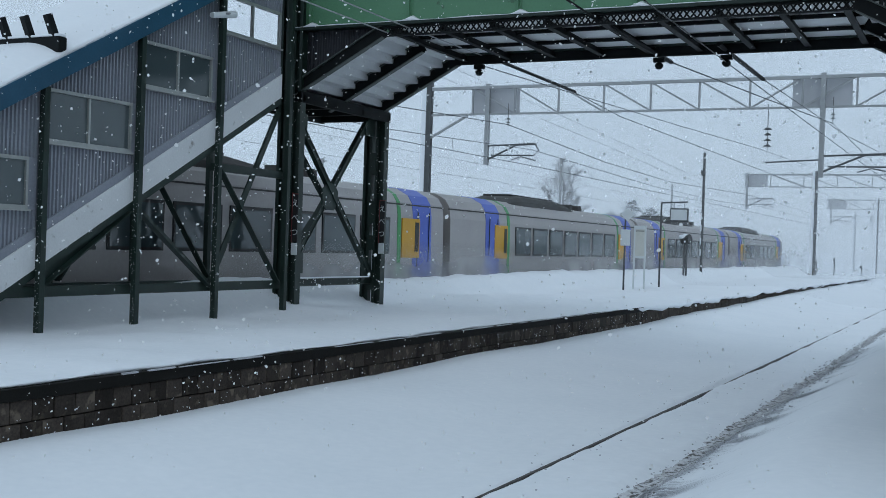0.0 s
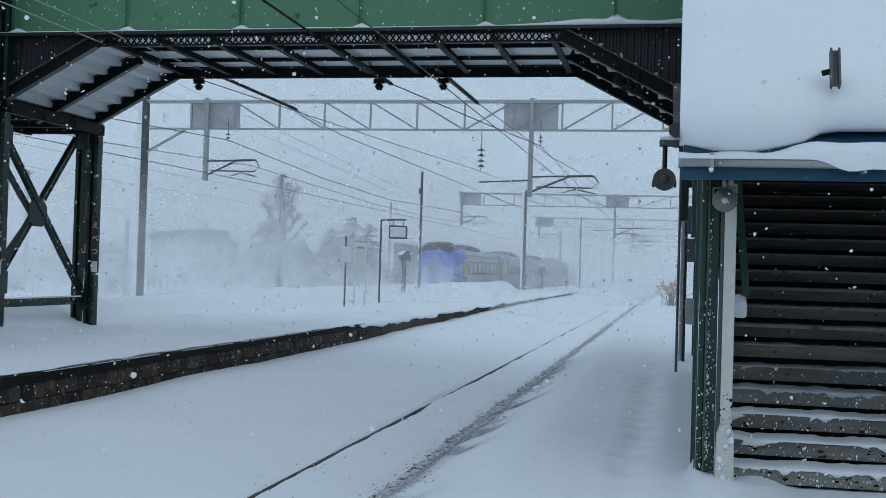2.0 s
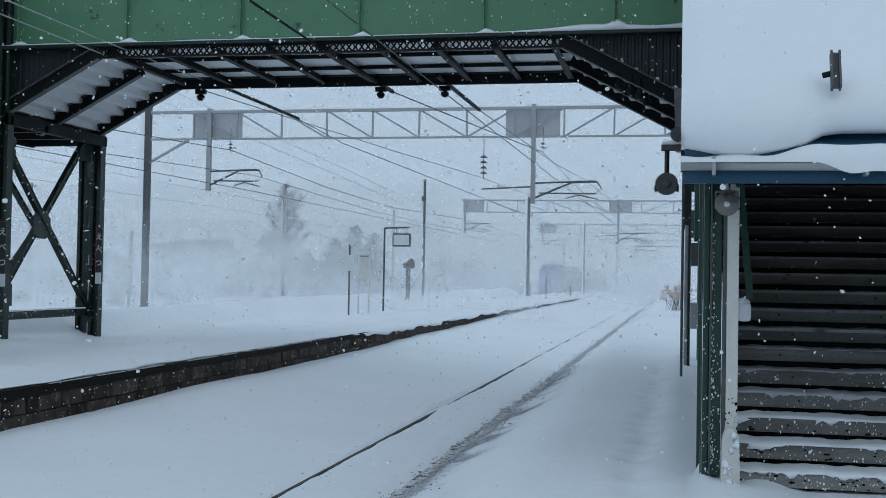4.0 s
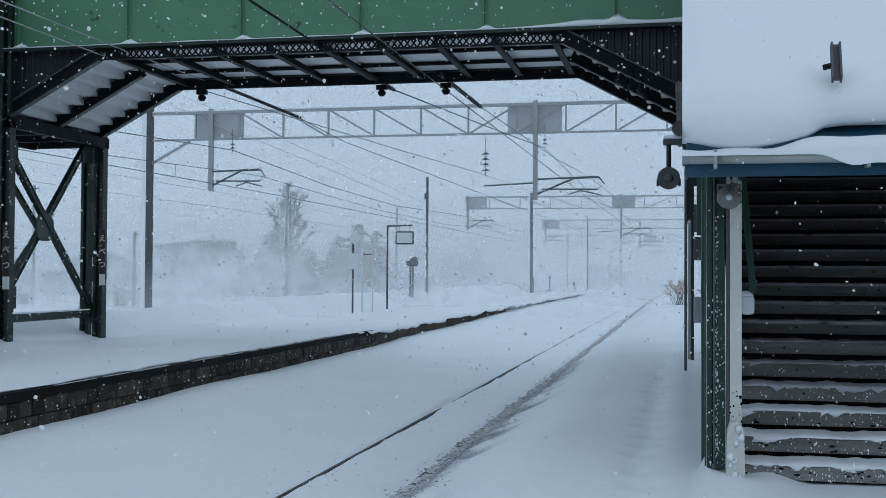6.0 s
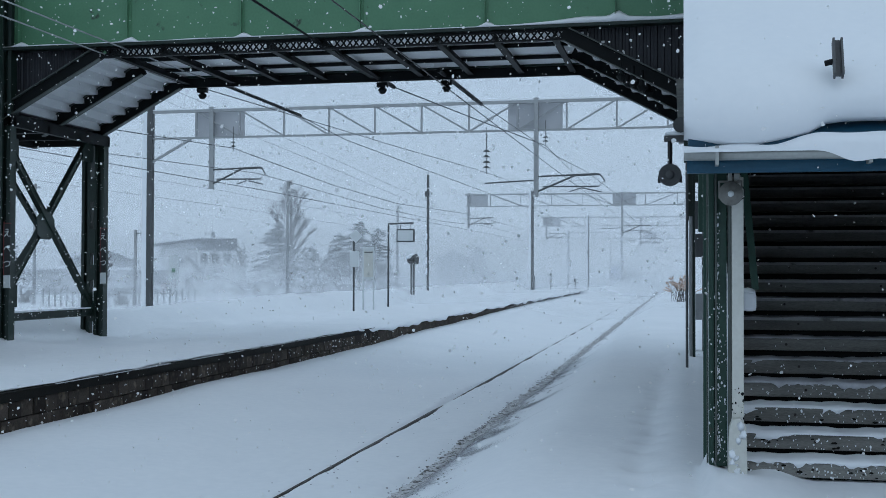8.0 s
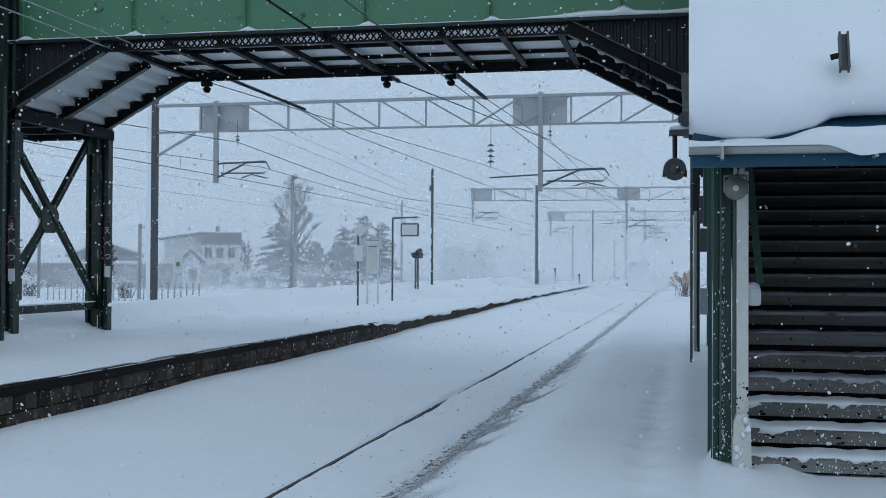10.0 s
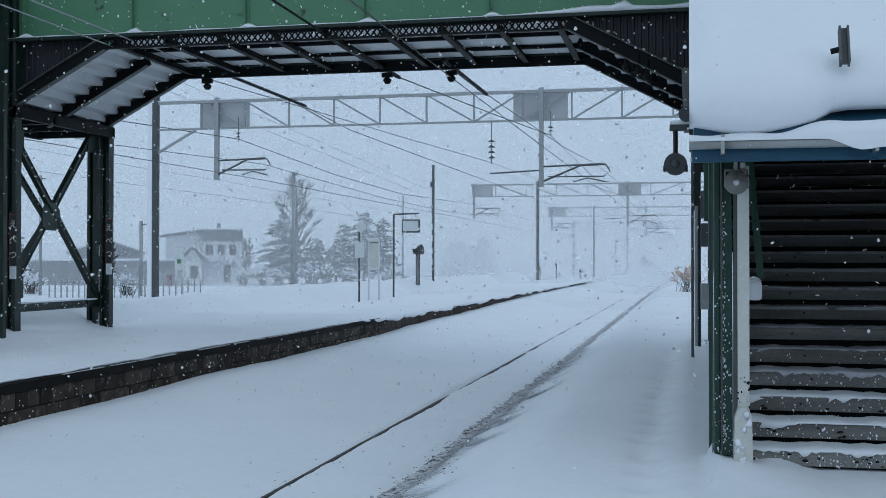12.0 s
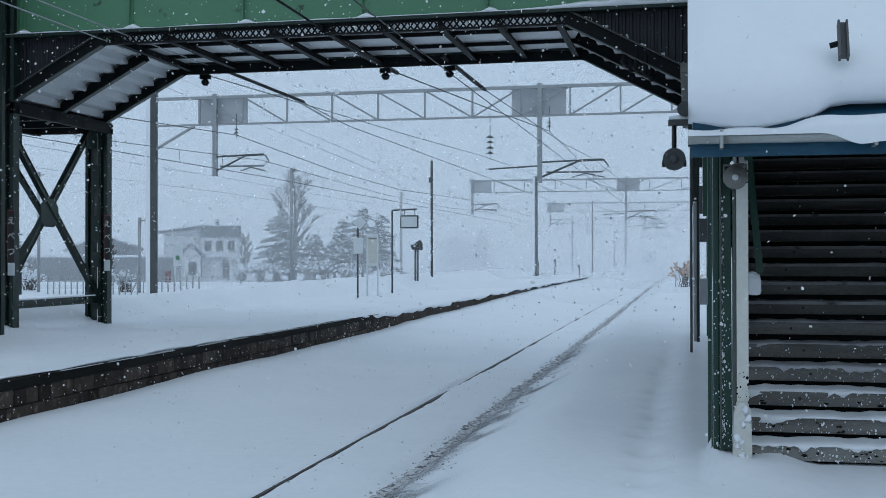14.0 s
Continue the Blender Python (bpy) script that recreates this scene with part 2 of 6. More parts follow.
# ---- mesh building ----
class Shape:
    def __init__(self):
        self.v, self.f = [], []

    def add(self, verts, faces):
        o = len(self.v)
        self.v += [tuple(p) for p in verts]
        self.f += [tuple(i + o for i in face) for face in faces]
        return self

    def box(self, x0, x1, y0, y1, z0, z1, b=0.0):
        """A box, its edges cut back by b."""
        if not b:
            vs = [(x, y, z) for z in (z0, z1) for y in (y0, y1) for x in (x0, x1)]
            return self.add(vs, [(0, 2, 3, 1), (4, 5, 7, 6), (0, 1, 5, 4), (2, 6, 7, 3), (0, 4, 6, 2), (1, 3, 7, 5)])
        bm = bmesh.new()
        bmesh.ops.create_cube(bm, size=1, matrix=Matrix.LocRotScale(((x0 + x1) / 2, (y0 + y1) / 2, (z0 + z1) / 2), None, (x1 - x0, y1 - y0, z1 - z0)))
        bmesh.ops.bevel(bm, geom=bm.edges, offset=b, segments=2, affect="EDGES", profile=0.6)
        bm.verts.index_update()
        self.add([v.co for v in bm.verts], [[v.index for v in f.verts] for f in bm.faces])
        bm.free()
        return self

    def beam(self, p, q, w, h, up=(0, 0, 1)):
        """A bar from p to q, w wide and h high."""
        p, q = Vector(p), Vector(q)
        d = (q - p).normalized()
        side = d.cross(Vector(up))
        side = side.normalized() if side.length > 1e-4 else Vector((1, 0, 0))
        u = side.cross(d).normalized()
        vs = [e + side * (sx * w / 2) + u * (sz * h / 2) for e in (p, q) for sx, sz in ((-1, -1), (1, -1), (1, 1), (-1, 1))]
        return self.add(vs, [(0, 3, 2, 1), (4, 5, 6, 7), (0, 1, 5, 4), (1, 2, 6, 5), (2, 3, 7, 6), (3, 0, 4, 7)])

    def angle(self, p, q, s, t=0.012, up=(0, 0, 1)):
        """An L-shaped steel bar from p to q."""
        p, q = Vector(p), Vector(q)
        d = (q - p).normalized()
        side = d.cross(Vector(up)).normalized()
        u = side.cross(d)
        self.beam(p + u * (s / 2), q + u * (s / 2), t, s, up)
        return self.beam(p + side * (s / 2), q + side * (s / 2), s, t, up)

    def tube(self, pts, r, n=8, caps=True):
        """A round bar along points; r is one radius or one for each point."""
        pts = [Vector(p) for p in pts]
        rs = r if isinstance(r, (list, tuple)) else [r] * len(pts)
        vs, fs = [], []
        for i, p in enumerate(pts):
            d = (pts[min(i + 1, len(pts) - 1)] - pts[max(i - 1, 0)]).normalized()
            a = d.cross(Vector((0, 0, 1)) if abs(d.z) < 0.95 else Vector((1, 0, 0))).normalized()
            b = d.cross(a)
            vs += [p + (a * math.cos(j * math.tau / n) + b * math.sin(j * math.tau / n)) * rs[i] for j in range(n)]
        for i in range(len(pts) - 1):
            fs += [(i * n + j, i * n + (j + 1) % n, (i + 1) * n + (j + 1) % n, (i + 1) * n + j) for j in range(n)]
        if caps:
            fs += [tuple(range(n - 1, -1, -1)), tuple(range((len(pts) - 1) * n, len(pts) * n))]
        return self.add(vs, fs)

    def prism(self, outline, axis, a, b):
        """An outline of 2D points pushed along an axis from a to b."""
        def at(p, w):
            return {"x": (w, p[0], p[1]), "y": (p[0], w, p[1]), "z": (p[0], p[1], w)}[axis]
        n = len(outline)
        vs = [at(p, a) for p in outline] + [at(p, b) for p in outline]
        fs = [(i, (i + 1) % n, n + (i + 1) % n, n + i) for i in range(n)] + [tuple(range(n - 1, -1, -1)), tuple(range(n, 2 * n))]
        return self.add(vs, fs)

    def grid(self, xs, ys, z):
        """A sheet over xs and ys; z is an array of heights."""
        nx = len(xs)
        vs = [(x, y, float(z[j][i])) for j, y in enumerate(ys) for i, x in enumerate(xs)]
        fs = [(j * nx + i, j * nx + i + 1, (j + 1) * nx + i + 1, (j + 1) * nx + i) for j in range(len(ys) - 1) for i in range(nx - 1)]
        return self.add(vs, fs)

    def lump(self, c, r, squash=(1, 1, 1), rough=0.25, sub=1):
        """An uneven rounded lump."""
        bm = bmesh.new()
        bmesh.ops.create_icosphere(bm, subdivisions=sub, radius=1)
        bm.verts.index_update()
        vs = []
        for v in bm.verts:
            k = 1 + rough * (random.random() - 0.5) * 2
            vs.append((c[0] + v.co.x * r * squash[0] * k, c[1] + v.co.y * r * squash[1] * k, c[2] + v.co.z * r * squash[2] * k))
        self.add(vs, [[v.index for v in f.verts] for f in bm.faces])
        bm.free()
        return self

    def mesh(self, name, material, smooth=False):
        me = bpy.data.meshes.new(name)
        me.from_pydata(self.v, [], self.f)
        me.materials.append(material)
        bm = bmesh.new()
        bm.from_mesh(me)
        bmesh.ops.recalc_face_normals(bm, faces=bm.faces)
        bm.to_mesh(me)
        bm.free()
        if smooth:
            me.polygons.foreach_set("use_smooth", [True] * len(me.polygons))
        return me


def part(name, shape, material, parent=None, label="", smooth=False):
    ob = new(name, shape.mesh(name, material, smooth))
    if parent:
        ob.parent = parent
        ob.matrix_parent_inverse = placed(parent).inverted()
    return tagged(ob, label)


def placed(ob):
    """Where an object stands in the world, before any key."""
    own = Matrix.Translation(ob.location)
    return placed(ob.parent) @ ob.matrix_parent_inverse @ own if ob.parent else own


def thing(name, label, category, at=(0, 0, 0), group="", kind=""):
    ob = new(name)
    ob.location = at
    return tagged(ob, label, category, group, kind)


def solid(name, shape, material, label, category, group="", kind="", smooth=False):
    return tagged(part(name, shape, material, None, "", smooth), label, category, group, kind)


def ripple(x, y, s, a):
    return a * noise.noise((x * s, y * s, 3.7))


def smoothstep(a, b, x):
    t = min(1.0, max(0.0, (x - a) / (b - a)))
    return t * t * (3 - 2 * t)


def corrugated(us, lo, hi, place, depth=0.018):
    """A folded sheet over the stations us; place(u, out, z) gives the point."""
    s, vs = Shape(), []
    for i, u in enumerate(us):
        out = depth * (i // 2 % 2)
        vs += [place(u, out, lo(u)), place(u, out, hi(u))]
    return s.add(vs, [(2 * i, 2 * i + 2, 2 * i + 3, 2 * i + 1) for i in range(len(us) - 1)])


def folds(a, b, pitch):
    """Stations of a folded sheet from a to b: flats and short flanks."""
    out, u = [], a
    while u < b:
        out += [u, min(b, u + pitch * 0.36)]
        u += pitch * 0.5
    return out


def crust(x0, x1, y, z0, z1, n, seed):
    """Small flecks of snow stuck to a face of steel or timber."""
    random.seed(seed)
    s = Shape()
    for i in range(n):
        r = random.uniform(0.002, 0.0055) * random.choice((1, 1, 1.6))
        s.lump((random.uniform(x0, x1), y, z0 + (z1 - z0) * random.random() ** 1.3), r, (1, 0.5, 1.5), 0.4)
    return s


# ---- ground: one snow sheet with the near track and the near platform ----
RAIL_L, RAIL_R, TRACK_Z = -3.82, -2.76, -0.6


def ground_z(x, y):
    if x < -14.3:
        z = -0.75
    elif x < -7.6:
        z = -0.42 + 0.06 * smoothstep(11, 17, y) + 0.1 * smoothstep(27, 34, y) + 0.15 * smoothstep(34, 60, y)
    elif x < RAIL_L:
        z = -0.42 + 0.06 * smoothstep(11, 17, y) - 0.21 * smoothstep(-7.6, -4.4, x) + (0.1 * smoothstep(27, 34, y) + 0.15 * smoothstep(34, 60, y)) * smoothstep(-5.6, -7.6, x)
    elif x < RAIL_R:
        z = -0.60
    else:
        z = -0.60 + 0.6 * smoothstep(-2.75, -1.15, x)
    near = 1.0 - smoothstep(60, 140, abs(y))
    if -8.2 < x < 30:
        z += ripple(x, y, 0.35, 0.035) + ripple(x, y * 0.6, 1.1, 0.02) * near
    if -4.2 < x < -2.2:
        z += ripple(x * 3, y, 2.3, 0.018) * near
    z -= 0.035 * (1 - 0.85 * smoothstep(22, 46, y)) * math.exp(-((x - RAIL_L) / 0.05) ** 2)
    z -= (0.05 + ripple(9, y, 1.7, 0.04)) * math.exp(-((x - RAIL_R - 0.04) / 0.16) ** 2)
    z += (0.03 + ripple(3, y, 1.3, 0.04)) * math.exp(-((x - RAIL_R - 0.36) / 0.16) ** 2)
    if 0.15 < x < 3 and 7.4 < y < 9.2:
        z += (0.11 + ripple(x, y, 3.0, 0.05)) * smoothstep(7.6, 8.45, y) * (1 - 0.75 * smoothstep(0.55, 0.95, x))
    if -1.2 < x < 0.4 and 4 < y < 22:
        z -= 0.05 * math.exp(-((x + 0.34 + 0.05 * math.sin(y * 2.1)) / 0.11) ** 2) * (0.5 + 0.5 * math.sin(y * 9 + math.sin(y * 3)))
        z += 0.03 * math.exp(-((x + 0.05) / 0.2) ** 2)
    return z


def ground():
    xs = sorted({round(v, 3) for v in [-900, -400, -200, -100, -60, -40, -30, -22, -16, -14.35, -14.25]
                 + list(np.arange(-14, -8, 1.0)) + list(np.arange(-8, -4.2, 0.22)) + list(np.arange(-4.2, -3.92, 0.07)) + list(np.arange(-3.92, -3.72, 0.025))
                 + list(np.arange(-3.72, -3.0, 0.09)) + list(np.arange(-3.0, -2.1, 0.04)) + list(np.arange(-2.1, -0.9, 0.15)) + list(np.arange(-0.9, 0.3, 0.06))
                 + list(np.arange(0.3, 1.5, 0.09)) + [1.6, 2, 3, 4, 6, 10, 20, 40, 80, 160, 400, 900]})
    ys = sorted({round(v, 3) for v in [-400, -100, -30, -10, -4, 0, 2] + list(np.arange(3, 20, 0.11)) + list(np.arange(20, 45, 0.3)) + list(np.arange(45, 100, 1.0))
                 + list(np.arange(100, 200, 8)) + [220, 300, 450, 700, 1100, 2500]})
    z = [[ground_z(x, y) for x in xs] for y in ys]
    solid("ground", Shape().grid(xs, ys, z), SNOW, "trackside and platform under deep fresh snow", "snow ground", kind="structure", smooth=True)
    for x in (RAIL_L, RAIL_R):
        s = Shape()
        prof = [(-0.018, 0.0), (0.018, 0.0), (0.026, -0.03), (0.01, -0.05), (0.01, -0.12), (-0.01, -0.12), (-0.01, -0.05), (-0.026, -0.03)]
        s.prism([(x + a, TRACK_Z - (0.005 if x == RAIL_L else 0.085) + b) for a, b in prof], "y", -30, 160)
        solid("rail", s, RUST, "dark steel rail showing through the snow", "rail", group="rails of the near track", kind="structure")
    ys = list(np.arange(3, 60, 0.06)) + list(np.arange(60, 140, 0.6))
    s, vs = Shape(), []
    for y in ys:
        c = RAIL_R + 0.05 + 0.03 * noise.noise((y * 1.1, 2, 2))
        w = max(0.02, 0.085 + 0.05 * noise.noise((y * 2.0, 5, 0)) + 0.06 * noise.noise((y * 7.0, 5, 3)))
        for x in (c - w, c - w * 0.3, c + w * 0.4, c + w * 1.4):
            vs.append((x, y, ground_z(x, y) + 0.006))
    s.add(vs, [(j * 4 + i, j * 4 + i + 1, (j + 1) * 4 + i + 1, (j + 1) * 4 + i) for j in range(len(ys) - 1) for i in range(3)])
    solid("slush", s, SNOW_DIRTY, "grey rutted slush along the buried rail", "slush", kind="structure")
    # thin sprays of grey snow thrown out sideways, in bursts
    random.seed(77)
    s = Shape()
    for i in range(2600):
        y = 4.6 + 22 * random.random() ** 1.6
        burst = noise.noise((y * 1.25, 11, 4)) + 0.5 * noise.noise((y * 3.4, 2, 9))
        ln = random.uniform(0.1, 0.75) * (0.4 + max(0.0, burst) * 2.2)
        x0 = RAIL_R + random.uniform(0.02, 0.22)
        lean, w = random.uniform(-0.45, 0.15), random.uniform(0.006, 0.02)
        vs = []
        for k in range(5):
            u = k / 4
            x, yy = x0 + ln * u, y + lean * ln * u + 0.03 * math.sin(u * 3 + i)
            for d in (-1, 1):
                vs.append((x, yy + d * w * (1 - u * 0.9), ground_z(x, yy) + 0.005))
        s.add(vs, [(2 * k, 2 * k + 1, 2 * k + 3, 2 * k + 2) for k in range(4)])
    solid("slush_spray", s, SNOW_GREY, "fine streaks of grey snow thrown out beside the rail", "slush", kind="stuff")
    s, d = Shape(), Shape()
    for i in range(6500):
        y = 4.5 + 80 * random.random() ** 1.9
        side = random.gauss(0, 0.075)
        x = RAIL_R + 0.06 + side + abs(random.gauss(0, 0.2)) * (random.random() < 0.3)
        r = random.uniform(0.005, 0.017) * (1.3 if y > 15 else 0.9)
        (d if random.random() < 0.3 else s).lump((x, y, ground_z(x, y) + r * 0.2), r, (1, 1.3, 0.7), 0.3)
    for i in range(170):
        y = 6 + 40 * random.random() ** 1.6
        x = RAIL_L + random.gauss(0.05, 0.2)
        r = random.uniform(0.005, 0.014)
        s.lump((x, y, ground_z(x, y) + r * 0.2), r, (1, 1.3, 0.7), 0.3)
    solid("snow_clods", s, SNOW_GREY, "grey clods of ploughed snow along the rail", "snow clods", kind="stuff")
    solid("snow_clods", d, SNOW_DIRTY, "dark gritty clods of ploughed snow along the rail", "snow clods", kind="stuff")


# ---- the island platform ----
FACE = -7.95


def bank_z(x, y):
    """The snow lying on the island platform."""
    z = 0.12 + 0.06 * smoothstep(-8.1, -9.0, x) - 0.12 * smoothstep(-8.5, -12, x) + (0.58 + 0.12 * smoothstep(25, 40, y)) * smoothstep(-12.6, -14.15, x)
    z += ripple(x, y, 0.45, 0.07) + ripple(x, y, 1.4, 0.04) + ripple(x + 5, y, 3.1, 0.014)
    z += 0.22 * math.exp(-((x + 13.2) / 1.0) ** 2 - ((y - 19.0) / 1.3) ** 2)
    z += 0.18 * math.exp(-((x + 12.2) / 1.1) ** 2 - ((y - 26.5) / 1.6) ** 2)
    z += 0.10 * math.exp(-((x + 11.6) / 1.2) ** 2 - ((y - 28) / 3.5) ** 2) * (0.6 + noise.noise((x * 2.2, y * 1.6, 8)) + 0.6 * noise.noise((x * 5, y * 4, 2)))
    if x > -9.0:
        z = max(z, 0.115 + ripple(x, y, 2.0, 0.012))
    if x < -14.15:
        z -= (-14.15 - x) * 2.0
    return z


def island_platform():
    p = tagged(new("platform"), "island platform edged with old blocks under a thick snow cover", "platform", kind="structure")
    part("platform_core", Shape().box(-14.3, FACE - 0.06, 1, 92, -1.3, -0.03), CAP, p)
    part("coping", Shape().box(FACE - 0.6, FACE + 0.03, 1, 92, -0.03, 0.09, 0.012), CAP, p, "dark wet concrete coping")
    ys = sorted({round(v, 3) for v in list(np.arange(1, 40, 0.22)) + list(np.arange(40, 95, 0.7))})
    s, rows = Shape(), []
    for y in ys:
        over = smoothstep(24.5, 31.0, y)
        edge = FACE - 0.05 - 0.05 * noise.noise((1.3, y * 1.6, 0)) + over * (0.18 + 0.05 * noise.noise((7.1, y * 0.5, 0)))
        low = 0.092 - over * (0.11 + 0.10 * noise.noise((4.0, y * 0.45, 0)) + 0.10 * noise.noise((4.0, y * 1.7, 0)) + 0.03 * noise.noise((4.0, y * 4.3, 0)) - 0.03 * smoothstep(30, 50, y))
        top = bank_z(edge - 0.2, y)
        rows.append([(edge - 0.25, y, low), (edge - 0.02, y, low), (edge, y, low * 0.6 + top * 0.4), (edge - 0.06, y, top - 0.02)]
                    + [(x, y, bank_z(x, y)) for x in [edge - 0.2] + list(np.arange(-8.5, -14.6, -0.25))] + [(-14.6, y, -0.2)])
    n = len(rows[0])
    s.add([v for r in rows for v in r], [(j * n + i, j * n + i + 1, (j + 1) * n + i + 1, (j + 1) * n + i) for j in range(len(rows) - 1) for i in range(n - 1)])
    # crusts of ice and snow along the coping's lip, and flecks on the wall
    random.seed(31)
    lip = Shape()
    y = 3.0
    while y < 26:
        ln = random.uniform(0.2, 1.3)
        if random.random() < 0.8:
            lip.box(FACE + 0.0, FACE + 0.035, y, y + ln, 0.088, 0.088 + random.uniform(0.008, 0.02), 0.004)
        y += ln + random.uniform(0.02, 0.25)
    part("lip_ice", lip, SNOW_GREY, p, "thin grey ice along the coping edge")
    fl = Shape()
    for i in range(420):
        r = random.uniform(0.004, 0.011)
        fl.lump((FACE + 0.02, 5 + 24 * random.random(), random.uniform(-0.4, 0.08)), r, (0.5, 1.2, 1), 0.4)
    tagged(part("wall_flecks", fl, SNOW, p, "flecks of snow stuck to the platform wall"), kind="stuff")
    part("snow_cover", s, SNOW, p, "smooth fresh snow with a drift along the far edge", smooth=True)
    return p


def platform_blocks(p):
    """Courses of old blocks in the platform wall."""
    a = Shape().box(FACE - 0.06, FACE, 0, 0.262, 0, 0.205, 0.01).mesh("block", CONCRETE)
    b = Shape().box(FACE - 0.06, FACE + 0.008, 0, 0.262, 0, 0.205, 0.014).mesh("block", CONCRETE)
    rest = Shape()
    for row in range(3):
        y = 3.0 + (row % 2) * 0.135
        while y < 60:
            z = -0.24 - row * 0.215
            if 6.5 < y < 29.0 and row < 2:
                o = new("block", a if random.random() < 0.6 else b)
                o.parent = p
                o.location = (random.uniform(-0.012, 0.004), y, z)
            else:
                rest.box(FACE - 0.06, FACE + random.uniform(-0.01, 0.004), y, y + 0.262, z, z + 0.205)
            y += 0.272
    tagged(part("block_courses", rest, CONCRETE, p), kind="stuff")


# ---- the footbridge ----
BY0, BY1 = 19.6, 23.2


def footbridge():
    b = thing("footbridge", "green riveted steel footbridge over the tracks with snow on its ledges", "footbridge", (-6.4, 21.4, 5.7))
    g = Shape().box(-13.0, 0.6, BY0, BY0 + 0.03, 5.86, 7.6)
    girder = part("girder", g, GREEN, b, "green riveted plate girder")
    far = part("girder", Shape().box(-13.0, 0.6, BY1 - 0.03, BY1, 5.86, 7.6), GREEN, b)
    for y, s in ((BY0, 1), (BY1, -1)):
        part("flange", Shape().box(-13.0, 0.6, y - 0.12, y + 0.15, 5.80, 5.86, 0.008), GREEN_DARK, b)
    for i in range(7):
        x = -12.55 + i * 2.28
        st = Shape().box(x - 0.05, x + 0.05, BY0 - 0.012, BY0, 5.86, 7.6).box(x - 0.006, x + 0.006, BY0 - 0.09, BY0, 5.86, 7.6)
        part("stiffener", st, GREEN, girder)
    for i in range(14):
        x = -12.2 + i * 1.0
        rv = Shape()
        for k in range(11):
            rv.lump((x - 0.35 + k * 0.09, BY0 - 0.002, 5.93), 0.012, (1, 0.6, 1), 0)
        tagged(part("rivet_row", rv, GREEN, girder), kind="stuff")
    rv = Shape()
    for i in range(7):
        for d in (-0.035, 0.035):
            for k in range(16):
                rv.lump((-12.55 + i * 2.28 + d, BY0 - 0.014, 5.92 + k * 0.1), 0.011, (1, 0.6, 1), 0)
    tagged(part("rivet_row", rv, GREEN, girder), kind="stuff")
    # snow lying on the flange
    xs = list(np.arange(-13.0, 0.61, 0.08))
    sn = Shape()
    vs = []
    for x in xs:
        h = 0.02 + 0.02 * noise.noise((x * 1.3, 0, 0)) + 0.10 * smoothstep(-3.2, -1.6, x) * (0.75 + 0.5 * noise.noise((x * 0.9, 5, 0)))
        for i in range(7):
            if abs(x - (-12.5 + i * 2.28)) < 0.17:
                h += 0.09 * (1 - abs(x - (-12.5 + i * 2.28)) / 0.17)
        w = 0.118
        vs += [(x, BY0, 5.862), (x, BY0 - w, 5.862), (x, BY0 - w * 0.95, 5.862 + h * 0.7), (x, BY0 - 0.02, 5.862 + h * 1.15)]
    sn.add(vs, [(j * 4 + i, j * 4 + (i + 1) % 4, (j + 1) * 4 + (i + 1) % 4, (j + 1) * 4 + i) for j in range(len(xs) - 1) for i in range(4)])
    part("snow_ledge", sn, SNOW_ROOF, b, "snow lying on the lower flange", smooth=True)
    # lattice band under each girder
    part("lattice", Shape().box(-10.9, -2.0, BY1 - 0.06, BY1 + 0.02, 5.6, 5.8, 0.01), NEAR_BLACK, b, "near-black lower chord")
    for y in (BY0 + 0.02,):
        s = Shape().box(-10.9, -2.0, y - 0.04, y + 0.04, 5.60, 5.63).box(-10.9, -2.0, y - 0.04, y + 0.04, 5.76, 5.80)
        x = -10.9
        while x < -2.1:
            s.beam((x, y, 5.62), (x + 0.12, y, 5.78), 0.012, 0.03).beam((x + 0.12, y + 0.01, 5.62), (x, y + 0.01, 5.78), 0.012, 0.03)
            x += 0.12
        part("lattice", s, NEAR_BLACK, b, "near-black lattice strip")
    for i in range(9):
        x = -10.7 + i * 1.06
        s = Shape().box(x - 0.012, x + 0.012, BY0 + 0.06, BY1 - 0.06, 5.68, 5.80).box(x - 0.06, x + 0.06, BY0 + 0.06, BY1 - 0.06, 5.665, 5.68)
        part("floor_beam", s, NEAR_BLACK, b)
    for y in (20.9, 22.1):
        part("floor_joist", Shape().box(-10.9, -2.0, y - 0.03, y + 0.03, 5.76, 5.83), NEAR_BLACK, b)
    part("deck", Shape().box(-11.0, -1.9, BY0 + 0.03, BY1 - 0.03, 5.84, 5.92), STRINGER, b, "pale deck slabs streaked with dirt")
    part("parapet_roof", Shape().box(-13.0, 0.6, BY0 - 0.3, BY1 + 0.3, 8.3, 8.4), GREEN_DARK, b)
    return b


